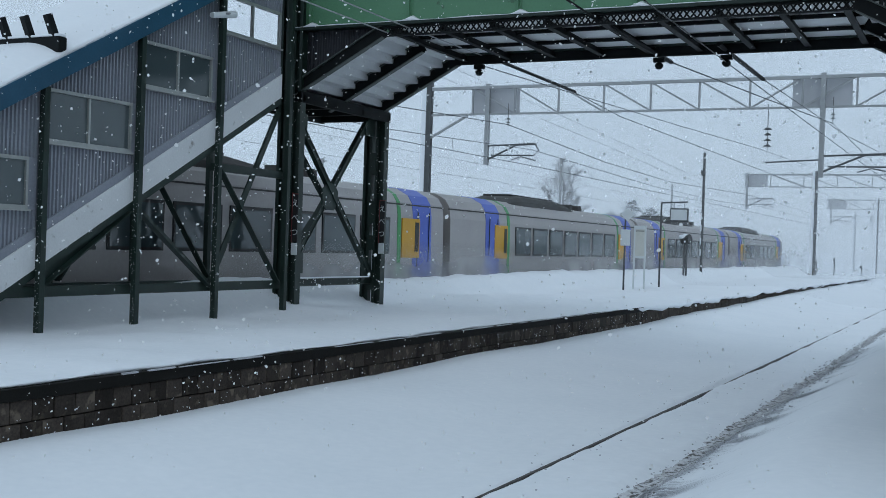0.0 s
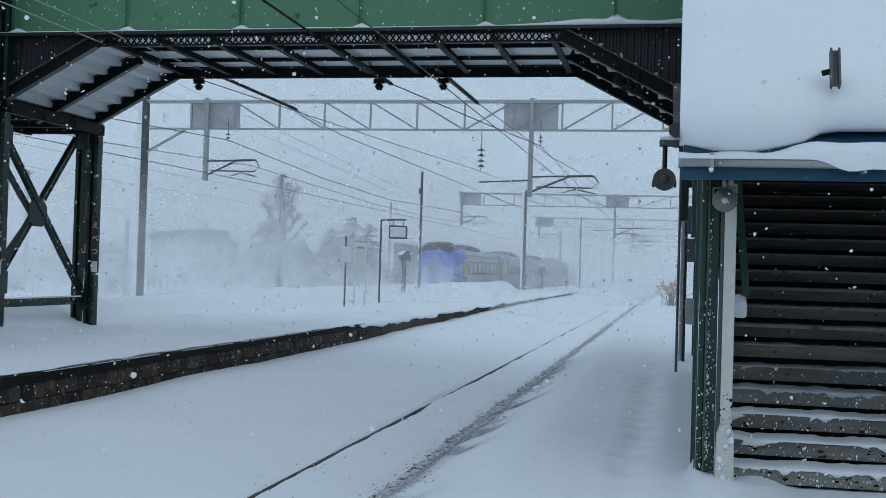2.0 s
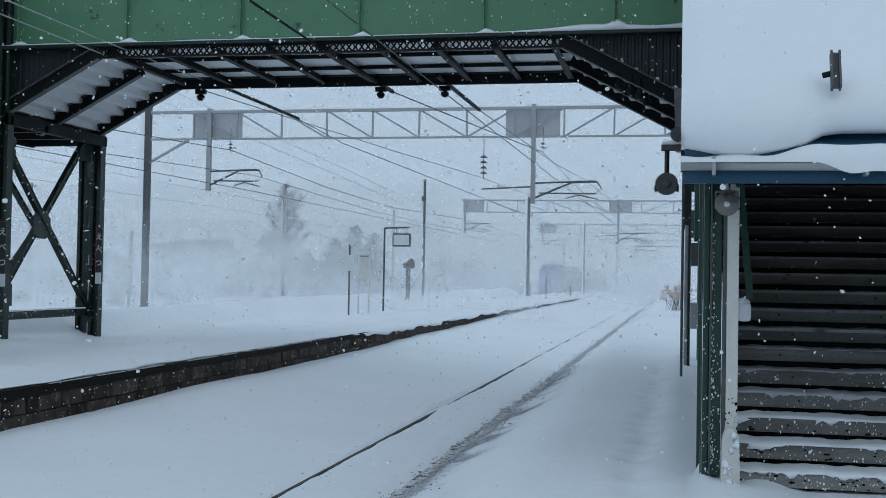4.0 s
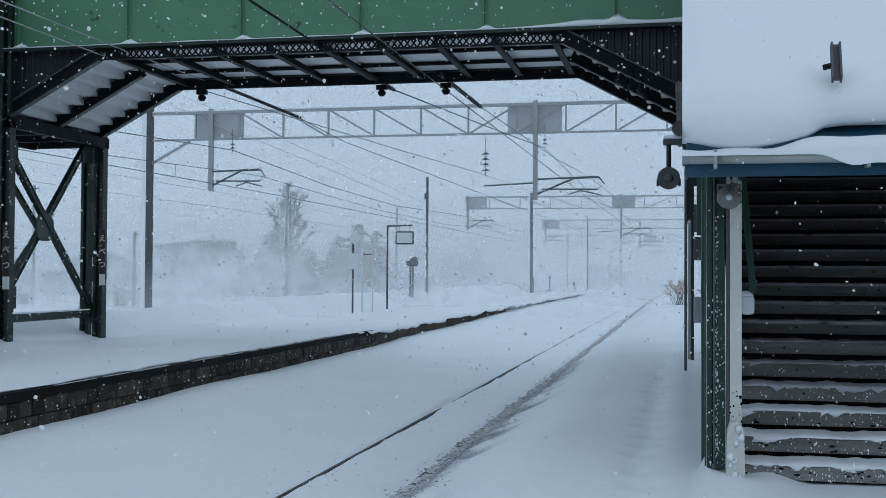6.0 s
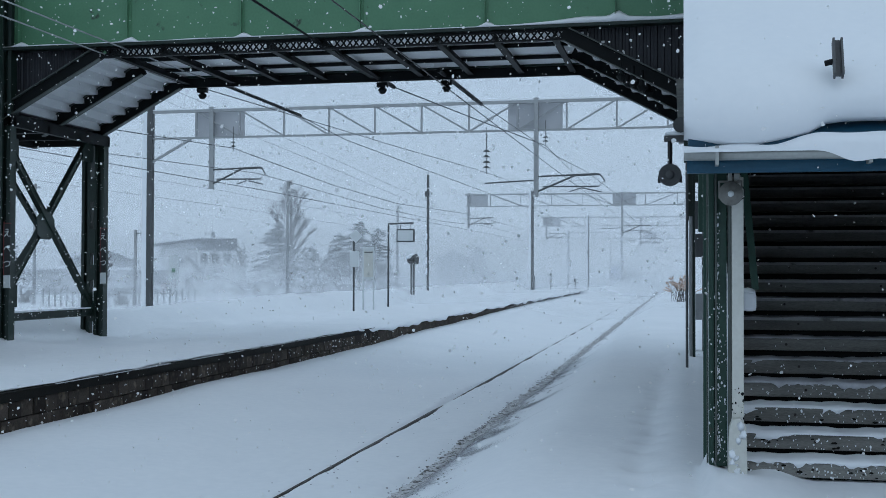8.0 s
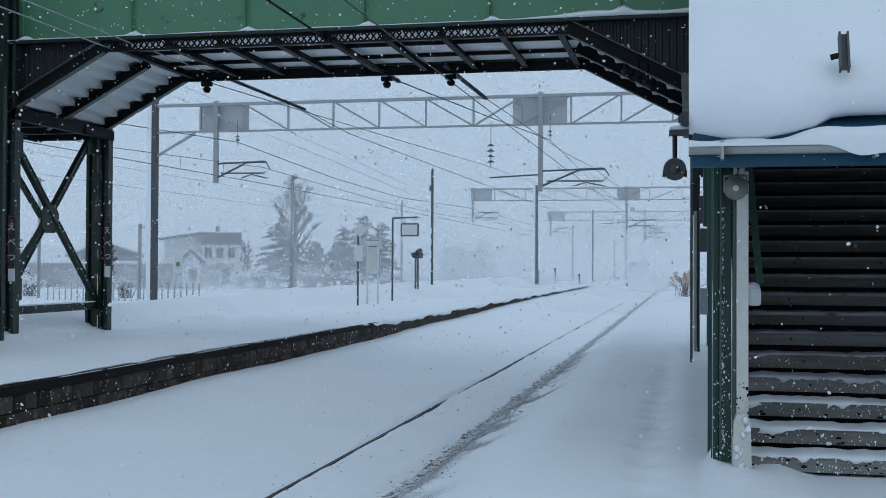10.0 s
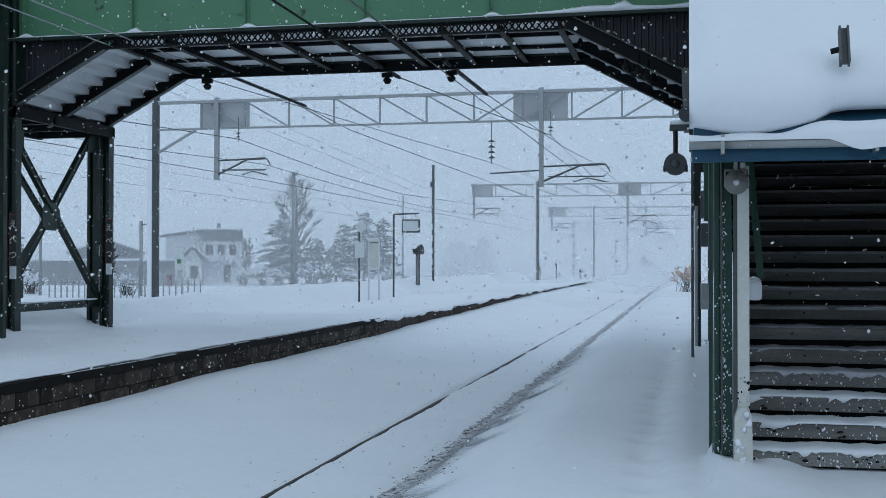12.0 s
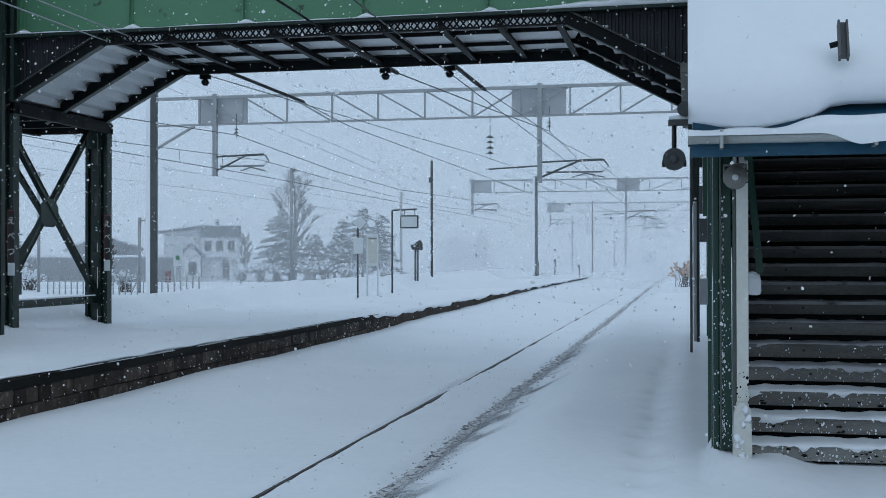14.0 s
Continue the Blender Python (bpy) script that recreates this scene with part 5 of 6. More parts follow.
# ---- overhead line ----
def gantry(y, xl, xr, zb, zt, pitch, hangers, plates, post_w, label):
    g = thing("line_gantry", label, "line gantry", (xl, y, -0.6), "gantries over the tracks")
    for z in (zt, zb):
        part("chord", Shape().beam((xl, y, z), (xr, y, z), 0.14 if z == zt else 0.09, 0.12 if z == zt else 0.08), GALV, g)
    part("chord_snow", Shape().box(xl, xr, y - 0.07, y + 0.05, zt + 0.06, zt + 0.09), SNOW, g)
    n = int((xr - xl) / pitch)
    for i in range(n + 1):
        x = xl + 2.2 + i * pitch
        if x > xr:
            break
        part("vertical", Shape().beam((x, y, zb), (x, y, zt), 0.07, 0.10, (0, 1, 0)), GALV, g)
        left = x < (xl + xr) / 2 - 1
        a, b = ((x, zt), (x + pitch, zb)) if left else ((x, zb), (x + pitch, zt))
        part("diagonal", Shape().beam((a[0], y, a[1]), (b[0], y, b[1]), 0.07, 0.06, (0, 1, 0)), GALV, g)
    for x, w in post_w:
        part("post", Shape().box(x - w, x - w * 0.05, y - 0.15, y + 0.15, -0.9, zt + 0.3), SNOW, g, "side of the post plastered with snow")
        part("post", Shape().box(x - w * 0.05, x + w, y - 0.13, y + 0.13, -0.9, zt + 0.3), GALV_DARK, g, "dark side of the steel post")
    if post_w and post_w[0][0] == xl:
        part("knee", Shape().beam((xl, y, zb - 1.1), (xl + 1.95, y, zb - 0.05), 0.09, 0.11, (0, 1, 0)), GALV, g)
    for x, z, reach in hangers:
        part("drop_post", Shape().box(x - 0.09, x + 0.09, y - 0.09, y + 0.09, z, zt + 0.15), GALV, g)
        part("arm", Shape().tube([(x, y, z + 0.82), (x + reach * 0.95, y, z + 0.9)], 0.035), GALV_DARK, g)
        part("arm", Shape().tube([(x, y, z + 0.2), (x + reach * 0.6, y, z + 0.85), (x + reach * 0.97, y, z + 0.88)], 0.04), GALV_DARK, g)
        part("arm", Shape().tube([(x + reach * 0.1, y, z + 0.42), (x + reach * 0.95, y, z + 0.4), (x + reach * 1.05, y, z + 0.62), (x + reach * 0.97, y, z + 0.9)], 0.03), GALV_DARK, g)
        if x > -10:
            part("arm", Shape().tube([(x, y, z + 0.68), (x - reach * 0.8, y, z + 0.58)], 0.03), GALV_DARK, g)
        part("steady_arm", Shape().tube([(x + reach * 0.5, y, z + 0.2), (x + reach * 0.7, y, z + 0.35), (x + reach, y, z + 0.18)], 0.025), GALV_DARK, g)
    for x0, x1 in plates:
        part("mesh_plate", Shape().box(x0, x1, y + 0.24, y + 0.27, zb + 0.02, zt - 0.02), MESH, g, "grey screen plate")
    return g


def wire(pts, r=0.009, name="wire", material=None, label="thin overhead line wire", sag=0.0):
    out = []
    for a, b in zip(pts, pts[1:]):
        for k in range(8):
            u = k / 8
            p = Vector(a).lerp(Vector(b), u)
            p.z -= sag * 4 * u * (1 - u)
            out.append(p)
    out.append(Vector(pts[-1]))
    return solid(name, Shape().tube(out, r, 5), material or GALV_DARK, label, "wire", "overhead wires")


def insulator(x, y, z, n=4, s=1.0):
    i = thing("insulator", "string of grey porcelain insulator discs", "insulator", (x, y, z), "insulators")
    for k in range(n):
        part("disc", Shape().tube([(x, y, z - k * 0.22 * s), (x, y, z - k * 0.22 * s - 0.08 * s)], [0.05 * s, 0.16 * s], 12), GALV_DARK, i)
    part("rod", Shape().tube([(x, y, z + 0.9 * s), (x, y, z - n * 0.22 * s - 0.1)], 0.015), GALV_DARK, i)


def overhead_lines():
    gantry(45, -22.6, 6.0, 7.25, 8.4, 1.98, [(-19.68, 5.05, 2.3), (-5.78, 4.56, 2.6)], [(-20.45, -18.3), (-6.95, -4.75)], [(-22.6, 0.21), (6.0, 0.21)],
           "steel truss gantry with drop posts carrying the line")
    gantry(95, -18.3, 8.0, 7.15, 8.15, 2.6, [(-18.0, 5.3, 2.2), (-5.0, 4.6, 2.4)], [(-18.2, -16.4), (-5.8, -3.9)], [(-12.6, 0.2), (8.0, 0.2)],
           "second steel truss gantry, paler in the snowfall")
    gantry(131, -16.2, 9.0, 6.9, 7.9, 2.8, [(-15.6, 5.2, 2.2), (-4.8, 4.6, 2.4)], [(-16.0, -14.1)], [(-10.8, 0.14), (9.0, 0.2)],
           "third steel truss gantry, faint in the snowfall")
    gantry(180, -18.0, 9.0, 6.9, 7.9, 3.4, [(-15.6, 5.2, 2.2), (-4.8, 4.6, 2.4)], [(-6, -4)], [(-18.0, 0.2), (-9.6, 0.2), (9.0, 0.2)],
           "far steel truss gantry, barely seen in the snowfall")
    insulator(-7.8, 45, 6.5, 4)
    # wires along the tracks; they hang between the gantries
    sleeve = "wire in a thick dark sleeve under the footbridge"
    for x, z in ((-10.8, 5.68), (-10.3, 5.74)):
        wire([(x, -30, z), (x, 19.4, z), (x, 24.0, z + 0.06)], 0.014, material=GALV, label="snow-covered wire passing under the footbridge")
    wire([(-10.8, 24.0, 5.75), (-10.8, 43.0, 6.4), (-10.8, 60.0, 7.05), (-10.6, 95, 7.9)], 0.012)
    wire([(-10.4, 23.0, 5.86), (-10.4, 29.8, 5.88)], 0.042, "sleeved_wire", NEAR_BLACK, sleeve)
    wire([(-10.4, 29.8, 5.86), (-10.4, 34, 5.7), (-10.4, 57, 5.82), (-10.2, 95, 6.0), (-10.0, 180, 6.0)], 0.012)
    for y, z0, z1 in ((43.0, 5.74, 6.39), (57.0, 5.83, 6.92), (70.0, 5.88, 7.28)):
        wire([(-10.4, y, z0), (-10.75, y, z1)], 0.007, "dropper", label="thin vertical dropper between two line wires")
    # near track
    wire([(-6.5, -20, 6.0), (-6.5, 19.4, 5.72)], 0.022, "sleeved_wire", NEAR_BLACK, "dark sleeved wire running under the footbridge")
    wire([(-6.5, 19.4, 5.72), (-6.3, 24.3, 5.66)], 0.05, "sleeved_wire", NEAR_BLACK, sleeve)
    wire([(-6.3, 24.3, 5.66), (-5.9, 34.0, 6.1), (-5.4, 45, 6.62)], 0.016)
    wire([(-5.4, 45, 6.62), (-5.0, 64, 6.07), (-4.4, 95, 6.3), (-4.2, 180, 6.2)], 0.011)
    wire([(-4.9, -20, 5.3), (-4.9, 26.7, 5.46), (-4.9, 48, 5.57), (-4.5, 95, 5.6), (-4.2, 180, 5.6)], 0.012, label="contact wire over the near track")
    wire([(-4.9, 22.5, 5.68), (-4.9, 27.5, 5.71)], 0.05, "sleeved_wire", NEAR_BLACK, sleeve)
    wire([(-4.9, 27.5, 5.71), (-4.9, 45, 6.15), (-4.8, 58, 6.67), (-4.4, 95, 7.2)], 0.012)
    for y in (50.0, 60.0, 72.0):
        wire([(-4.85, y, 5.58), (-4.85, y, 6.3)], 0.007, "dropper", label="thin vertical dropper between two line wires")
    # far track
    wire([(-18.5, 8, 5.4), (-18.5, 33.6, 6.21), (-18.5, 44.5, 6.72), (-18.5, 58, 6.22), (-18.5, 72, 6.05), (-18.0, 95, 6.5), (-18.0, 180, 6.4)], 0.016, label="feeder wire over the far track")
    wire([(-17.2, 8, 5.0), (-17.2, 31, 5.11), (-17.2, 44, 5.6), (-17.2, 63, 5.25), (-17.0, 80, 5.2), (-16.8, 95, 5.5), (-16.6, 180, 5.4)], 0.011)
    wire([(-17.2, 8, 4.65), (-17.2, 44, 4.94), (-17.0, 95, 4.95), (-16.8, 180, 4.95)], 0.012, label="contact wire over the far track")
    for y, z in ((36.3, 5.28), (40.0, 5.42), (52.0, 5.45), (58.0, 5.33), (66.0, 5.24)):
        wire([(-17.2, y, 4.88), (-17.2, y, z)], 0.008, "dropper", label="thin vertical dropper between two line wires")
    for dz in (0.0, -0.75):
        wire([(-26, 45, 11.3 + dz), (-26, 82, 10.1 + dz), (-26, 118, 8.7 + dz), (-26, 180, 8.4 + dz)], 0.009, label="thin power wire beyond the tracks")
    for dz in (6.9, 5.9):
        wire([(-30, -5, dz + 0.6), (-30, 70, dz), (-27, 180, dz)], 0.007, sag=0.3, label="telephone wire beyond the tracks")
    insulator(-5.4, 45, 7.0, 2, 0.7)
    insulator(-18.5, 44.5, 7.0, 2, 0.7)
    for x, y in ((-1.05, 19.62), (-0.85, 19.6), (-0.7, 19.58), (-0.95, 20.0), (-0.6, 19.9)):
        z = 5.5 - (x + 1.95) * 0.545
        b = thing("wire_hanger", "dark rusty insulator cluster under the bridge stair", "insulator", (x, y, z), "hangers under the bridge stair")
        part("knob", Shape().tube([(x, y, z + 0.2), (x, y, z - 0.04), (x, y, z - 0.08), (x, y, z - 0.16)], [0.03, 0.05, 0.09, 0.04], 8), NEAR_BLACK, b)
    # pulley brackets fixed to the bridge soffit
    for x, y in ((-6.3, 23.3), (-10.4, 23.25), (-4.9, 23.3)):
        b = thing("wire_hanger", "dark insulator hanger bolted under the footbridge", "insulator", (x, y, 5.6), "hangers under the footbridge")
        part("plate", Shape().box(x - 0.12, x + 0.12, y - 0.05, y + 0.05, 5.5, 5.6, 0.01), NEAR_BLACK, b)
        part("knob", Shape().tube([(x, y, 5.5), (x, y, 5.45), (x, y, 5.42), (x, y, 5.36)], [0.04, 0.09, 0.09, 0.05], 10), NEAR_BLACK, b)


# ---- things on the island platform ----
def pole_thing(name, x, y, z, top, r, label, cat, material=None):
    t = thing(name, label, cat, (x, y, z))
    part("pole", Shape().tube([(x, y, z - 0.5), (x, y, top)], r, 10), material or GALV_DARK, t, smooth=True)
    return t


def platform_fittings():
    t = pole_thing("platform_sign", -12.29, 41.4, bank_z(-12.29, 41.4), 2.9, 0.035, "pale diamond board and plate on a thin dark pole", "sign")
    c = Vector((-12.2, 41.36, 2.9))
    part("diamond", Shape().prism([(c.x - 0.26, c.z), (c.x, c.z - 0.26), (c.x + 0.26, c.z), (c.x, c.z + 0.26)], "y", 41.33, 41.36), PALE, t)
    part("plate", Shape().box(-12.44, -12.07, 41.31, 41.37, 1.72, 2.33, 0.02), PALE, t)
    t = thing("timetable_board", "pale standing notice board with a snow-caked face", "notice board", (-12.16, 43, bank_z(-12.16, 43)))
    for x in (-12.37, -11.95):
        part("leg", Shape().box(x - 0.03, x + 0.03, 42.97, 43.03, 0, 2.52, 0.005), PALE, t)
    part("frame", Shape().box(-12.40, -11.92, 42.96, 43.04, 2.38, 2.52, 0.01), PALE, t)
    part("face", Shape().box(-12.34, -11.98, 42.98, 43.01, 1.35, 2.38), WHITE_PAINT, t)
    part("lower_rail", Shape().box(-12.40, -11.92, 42.96, 43.04, 1.25, 1.35, 0.01), PALE, t)
    part("glazing_bar", Shape().box(-12.33, -11.99, 42.972, 42.978, 2.3, 2.33), GALV_DARK, t)
    t = pole_thing("hanging_sign", -12.49, 47.3, bank_z(-12.49, 47.3), 3.62, 0.04, "framed pale sign hanging from a bent dark pole", "sign")
    part("arm", Shape().tube([(-12.49, 47.3, 3.62), (-11.38, 47.3, 3.66)], 0.035), GALV_DARK, t)
    fr = part("sign_frame", Shape().box(-12.13, -11.32, 47.25, 47.33, 2.83, 3.4, 0.05), GALV_DARK, t)
    part("sign_face", Shape().box(-12.07, -11.38, 47.235, 47.25, 2.89, 3.34, 0.005), PALE, fr)
    for x in (-11.95, -11.5):
        part("hanger", Shape().tube([(x, 47.3, 3.4), (x, 47.3, 3.65)], 0.015), GALV_DARK, t)
    t = pole_thing("signal_bell", -13.4, 55.3, bank_z(-13.4, 55.3), 2.0, 0.05, "short post with a dark hood capped by snow", "signal post")
    part("pole", Shape().tube([(-13.28, 55.3, 0.4), (-13.28, 55.3, 2.0)], 0.05), GALV_DARK, t)
    part("hood", Shape().tube([(-13.55, 55.3, 2.12), (-13.1, 55.2, 2.2)], [0.16, 0.26], 12), BLACK, t)
    part("snow_cap", Shape().lump((-13.42, 55.3, 2.28), 0.24, (1.1, 1, 0.7), 0.12, 2), SNOW, t, smooth=True)
    t = pole_thing("lamp_pole", -13.62, 60, bank_z(-13.62, 60), 6.85, 0.07, "tall slim dark pole crusted with snow", "pole", GALV_DARK)
    part("clamp", Shape().box(-13.78, -13.55, 59.93, 60.07, 5.65, 5.95, 0.02), GALV_DARK, t)
    for z in (1.4, 2.0, 2.7, 3.3):
        part("snow_crust", Shape().box(-13.7, -13.64, 59.9, 60.0, z, z + 0.35, 0.01), SNOW, t)
    for x, y, h in ((-12.6, 97, 1.15), (-11.2, 97, 1.45), (-9.3, 99, 0.95)):
        t = solid("marker_post", Shape().beam((x, y, -0.6), (x + 0.05, y, h), 0.07, 0.07, (0, 1, 0)).lump((x, y, h - 0.1), 0.1, (1, 1, 1.6), 0.4), GALV_DARK, "short dark trackside marker post in the snow", "marker post", "marker posts")


# ---- the village beyond ----
def tree(x, y, h, label, seed, spread=0.8):
    """A bare broadleaf tree with snow-dusted twigs."""
    random.seed(seed)
    t = thing("broadleaf_tree", label, "tree", (x, y, -0.6), "trees beyond the tracks")
    tr, tw = Shape(), Shape()

    def limb(p, d, ln, r, lvl):
        q = p + d * ln
        bend = Vector((random.gauss(0, 0.03), random.gauss(0, 0.03), 0.03)) * ln
        (tr if lvl < 1 else tw).tube([p, p.lerp(q, 0.5) + bend, q], [r, r * 0.75, max(0.011, r * 0.45)], 4, False)
        if lvl < 3:
            for k in range(6 if lvl == 0 else 5):
                a = Vector((random.gauss(0, 1), random.gauss(0, 1), random.gauss(0.5, 0.4))).normalized()
                limb(p.lerp(q, random.uniform(0.25, 1.0)), (d + a * spread * 0.85).normalized(), ln * random.uniform(0.3, 0.55), max(0.015, r * 0.5), lvl + 1)

    foot = Vector((x, y, -0.8))
    tr.tube([foot, foot + Vector((0.05, 0, h * 0.5)), foot + Vector((0, 0, h))], [h * 0.022, h * 0.015, 0.03], 6, False)
    for k in range(24):
        u = 0.22 + 0.74 * k / 23
        a = k * 2.4 + random.uniform(-0.5, 0.5)
        ln = h * (0.25 * math.sin(math.pi * min(1, u * 0.82 + 0.12)) ** 0.8 + 0.03)
        limb(foot + Vector((0, 0, h * u)), Vector((math.cos(a) * 0.62, math.sin(a) * 0.62, 0.85)).normalized(), ln * random.uniform(0.8, 1.1), h * 0.008 * (1.2 - u), 0)
    part("trunk", tr, BARK, t)
    part("crown", tw, BARK, t, "fine bare twigs")
    return t


def conifer(x, y, h, w, seed, label):
    """A fir or pine: a trunk with whorls of drooping boughs, each a fan of needle tufts, snow on the upper side."""
    random.seed(seed)
    t = thing("conifer_tree", label, "tree", (x, y, -0.6), "trees beyond the tracks")
    part("trunk", Shape().tube([(x, y, -0.8), (x, y, h)], [0.16, 0.03], 7), BARK, t)
    s, sn = Shape(), Shape()
    for bough in range(int(h * 17)):
        u = 0.03 + 0.97 * (bough + random.random()) / (h * 17)
        reach = w * ((1 - u) ** 0.65 * 0.9 + 0.07) * random.choice((0.55, 0.8, 0.95, 1.0, 1.2))
        z0 = h * u
        a = random.uniform(0, math.tau)
        r = reach * random.uniform(0.75, 1.1)
        z = z0 + random.gauss(0, 0.12)
        ca, sa = math.cos(a), math.sin(a)
        s.tube([(x, y, z), (x + ca * r * 0.6, y + sa * r * 0.6, z + 0.10 * r), (x + ca * r, y + sa * r, z - 0.05 * r)], [0.035, 0.02, 0.01], 4, False)
        steps = max(3, int(r / 0.2))
        for m in range(steps):
            f = 0.18 + 0.82 * (m + 1) / steps
            half = 0.34 * r * math.sin(math.pi * min(0.95, f * 0.9)) * 0.75
            for side in (-1, 0, 1):
                off = side * half * random.uniform(0.5, 1.1)
                c = (x + ca * r * f - sa * off, y + sa * r * f + ca * off, z + 0.15 * r * f - 0.22 * r * f * f + random.gauss(0, 0.05))
                q = random.uniform(0.07, 0.15)
                d = Vector((ca - sa * side * 0.6, sa + ca * side * 0.6, -0.25)).normalized() * q * 2.0
                n = Vector((-d.y, d.x, 0)).normalized() * q * 0.7
                p = Vector(c)
                up = Vector((0, 0, q * 0.5))
                s.add([p - d * 0.5, p + n, p + d, p - n, p + up, p - up * 0.8], [(0, 1, 4), (1, 2, 4), (2, 3, 4), (3, 0, 4), (1, 0, 5), (2, 1, 5), (3, 2, 5), (0, 3, 5)])
                if random.random() < 0.62:
                    sn.lump((c[0], c[1], c[2] + q * 0.5), q * random.uniform(0.6, 1.1), (1.3, 1.3, 0.45), 0.4)
    part("boughs", s, NEEDLE, t, "dark needled boughs")
    part("bough_snow", sn, SNOW, t, "snow lying on the boughs")
    return t


def shrub(x, y, h, w, seed, leaf=None, label="low bare shrub laden with snow"):
    random.seed(seed)
    t = thing("shrub", label, "shrub", (x, y, -0.6), "shrubs beyond the tracks")
    s, sn = Shape(), Shape()
    tiny = 0.75 if leaf else 1.0
    z0 = ground_z(x, y) if x > -2 else -0.7
    for k in range(36 if leaf else 60):
        a, lean = random.uniform(0, math.tau), random.uniform(0.1, 0.9)
        p = Vector((x + random.gauss(0, w * 0.12), y + random.gauss(0, w * 0.12), z0))
        q = p + Vector((math.cos(a) * w * lean * 0.6, math.sin(a) * w * lean * 0.6, h * random.uniform(0.6, 1.0) * (1.1 - lean * 0.5)))
        m = p.lerp(q, 0.5) + Vector((0, 0, h * 0.12))
        s.tube([p, m, q], [0.016 * tiny, 0.013 * tiny, 0.008], 4, False)
        for f in ((0.1, 0.4, 0.6, 0.8, 0.95, 1.0) if leaf else (0.55, 0.8, 1.0)):
            c = m.lerp(q, f)
            sn.lump(c, random.uniform(0.035, 0.085) * w * 0.55 * tiny, (1.3, 1.3, 0.7), 0.4)
    part("stems", s, BARK, t)
    part("shrub_snow" if not leaf else "leaves", sn, leaf or SNOW, t)
    return t


def house(x, y, w, d, h, roof_h, label, wall, openings):
    """A house whose front faces the tracks; openings: (x offset, z, width, height)."""
    z0 = -0.8
    t = thing("house", label, "house", (x, y, z0), "houses beyond the tracks")
    t.rotation_euler.z = math.atan2(-x, y)
    part("wall", Shape().box(x - w / 2, x + w / 2, y, y + d, z0, z0 + h), wall, t)
    for ox, oz, ow, oh in openings:
        win = part("window", Shape().box(x + ox - ow / 2 - 0.06, x + ox + ow / 2 + 0.06, y - 0.05, y + 0.02, z0 + oz - 0.06, z0 + oz + oh + 0.06), HOUSE_DARK, t)
        part("pane", Shape().box(x + ox - ow / 2, x + ox + ow / 2, y - 0.07, y - 0.05, z0 + oz, z0 + oz + oh), DARK_GLASS, win)
    e = 0.5
    o = [(x - w / 2 - e, z0 + h), (x, z0 + h + roof_h), (x + w / 2 + e, z0 + h), (x + w / 2 + e, z0 + h + 0.15), (x, z0 + h + roof_h + 0.2), (x - w / 2 - e, z0 + h + 0.15)]
    part("wall", Shape().prism([(x - w / 2, z0 + h), (x + w / 2, z0 + h), (x, z0 + h + roof_h)], "y", y + 0.02, y + d), wall, t)
    part("roof", Shape().prism(o, "y", y - e, y + d + e), HOUSE_DARK, t)
    part("roof_snow", Shape().prism([(a, b + 0.17) if i > 2 else (a, b + 0.16) for i, (a, b) in enumerate(o)], "y", y - e + 0.12, y + d + e), SNOW, t)
    return t


def two_storey_house():
    """The pale house: a tall block with a dark attic band, and a wing under a thin raking roof."""
    y, z0 = 112.0, -0.8
    t = thing("house", "pale two-storey house with a dark attic band and snowy roof", "house", (-48.3, y, z0), "houses beyond the tracks")
    t.rotation_euler.z = radians(23.5)
    part("wall", Shape().box(-50.3, -46.3, y, y + 5, z0, 3.8), HOUSE_WALL, t)
    part("attic_band", Shape().box(-50.35, -46.2, y - 0.2, y + 5, 3.78, 4.98, 0.03), HOUSE_DARK, t, "dark metal attic band")
    part("attic_snow", Shape().box(-50.3, -46.25, y - 0.15, y + 5, 4.98, 5.12, 0.05), SNOW, t)
    part("wing_wall", Shape().prism([(-54.2, z0), (-50.3, z0), (-50.3, 4.8), (-54.2, 4.25)], "y", y + 0.8, y + 5), HOUSE_WALL, t)
    part("wing_roof", Shape().prism([(-54.9, 4.2), (-50.3, 4.86), (-50.3, 5.0), (-54.9, 4.34)], "y", y - 0.3, y + 5.2), HOUSE_DARK, t, "thin dark raking roof")
    part("wing_snow", Shape().prism([(-54.8, 4.36), (-50.36, 5.0), (-50.36, 5.1), (-54.8, 4.46)], "y", y - 0.25, y + 5.2), SNOW, t)
    part("chimney", Shape().box(-48.9, -48.5, y + 1.5, y + 1.9, 5.0, 5.75), HOUSE_DARK, t)
    for x, z, w, h in ((-49.65, 2.35, 0.7, 1.05), (-48.45, 2.35, 0.7, 1.05), (-47.25, 2.35, 0.65, 1.05), (-47.8, -0.5, 0.65, 1.7)):
        win = part("window", Shape().box(x - w / 2 - 0.07, x + w / 2 + 0.07, y - 0.05, y + 0.02, z - 0.07, z + h + 0.07), PALE, t)
        part("pane", Shape().box(x - w / 2, x - 0.03, y - 0.07, y - 0.05, z, z + h), DARK_GLASS, win)
        part("pane", Shape().box(x + 0.03, x + w / 2, y - 0.07, y - 0.05, z, z + h), DARK_GLASS, win)
    part("awning", Shape().prism([(-49.9, 1.62), (-48.4, 1.78), (-47.0, 1.62), (-47.0, 1.72), (-48.4, 1.9), (-49.9, 1.72)], "y", y - 0.9, y), SNOW, t, "snow-covered porch awning")
    return t


def at_view(deg, y):
    """x of a line of sight that many degrees left of the track, at distance y."""
    return -y * math.tan(radians(deg))


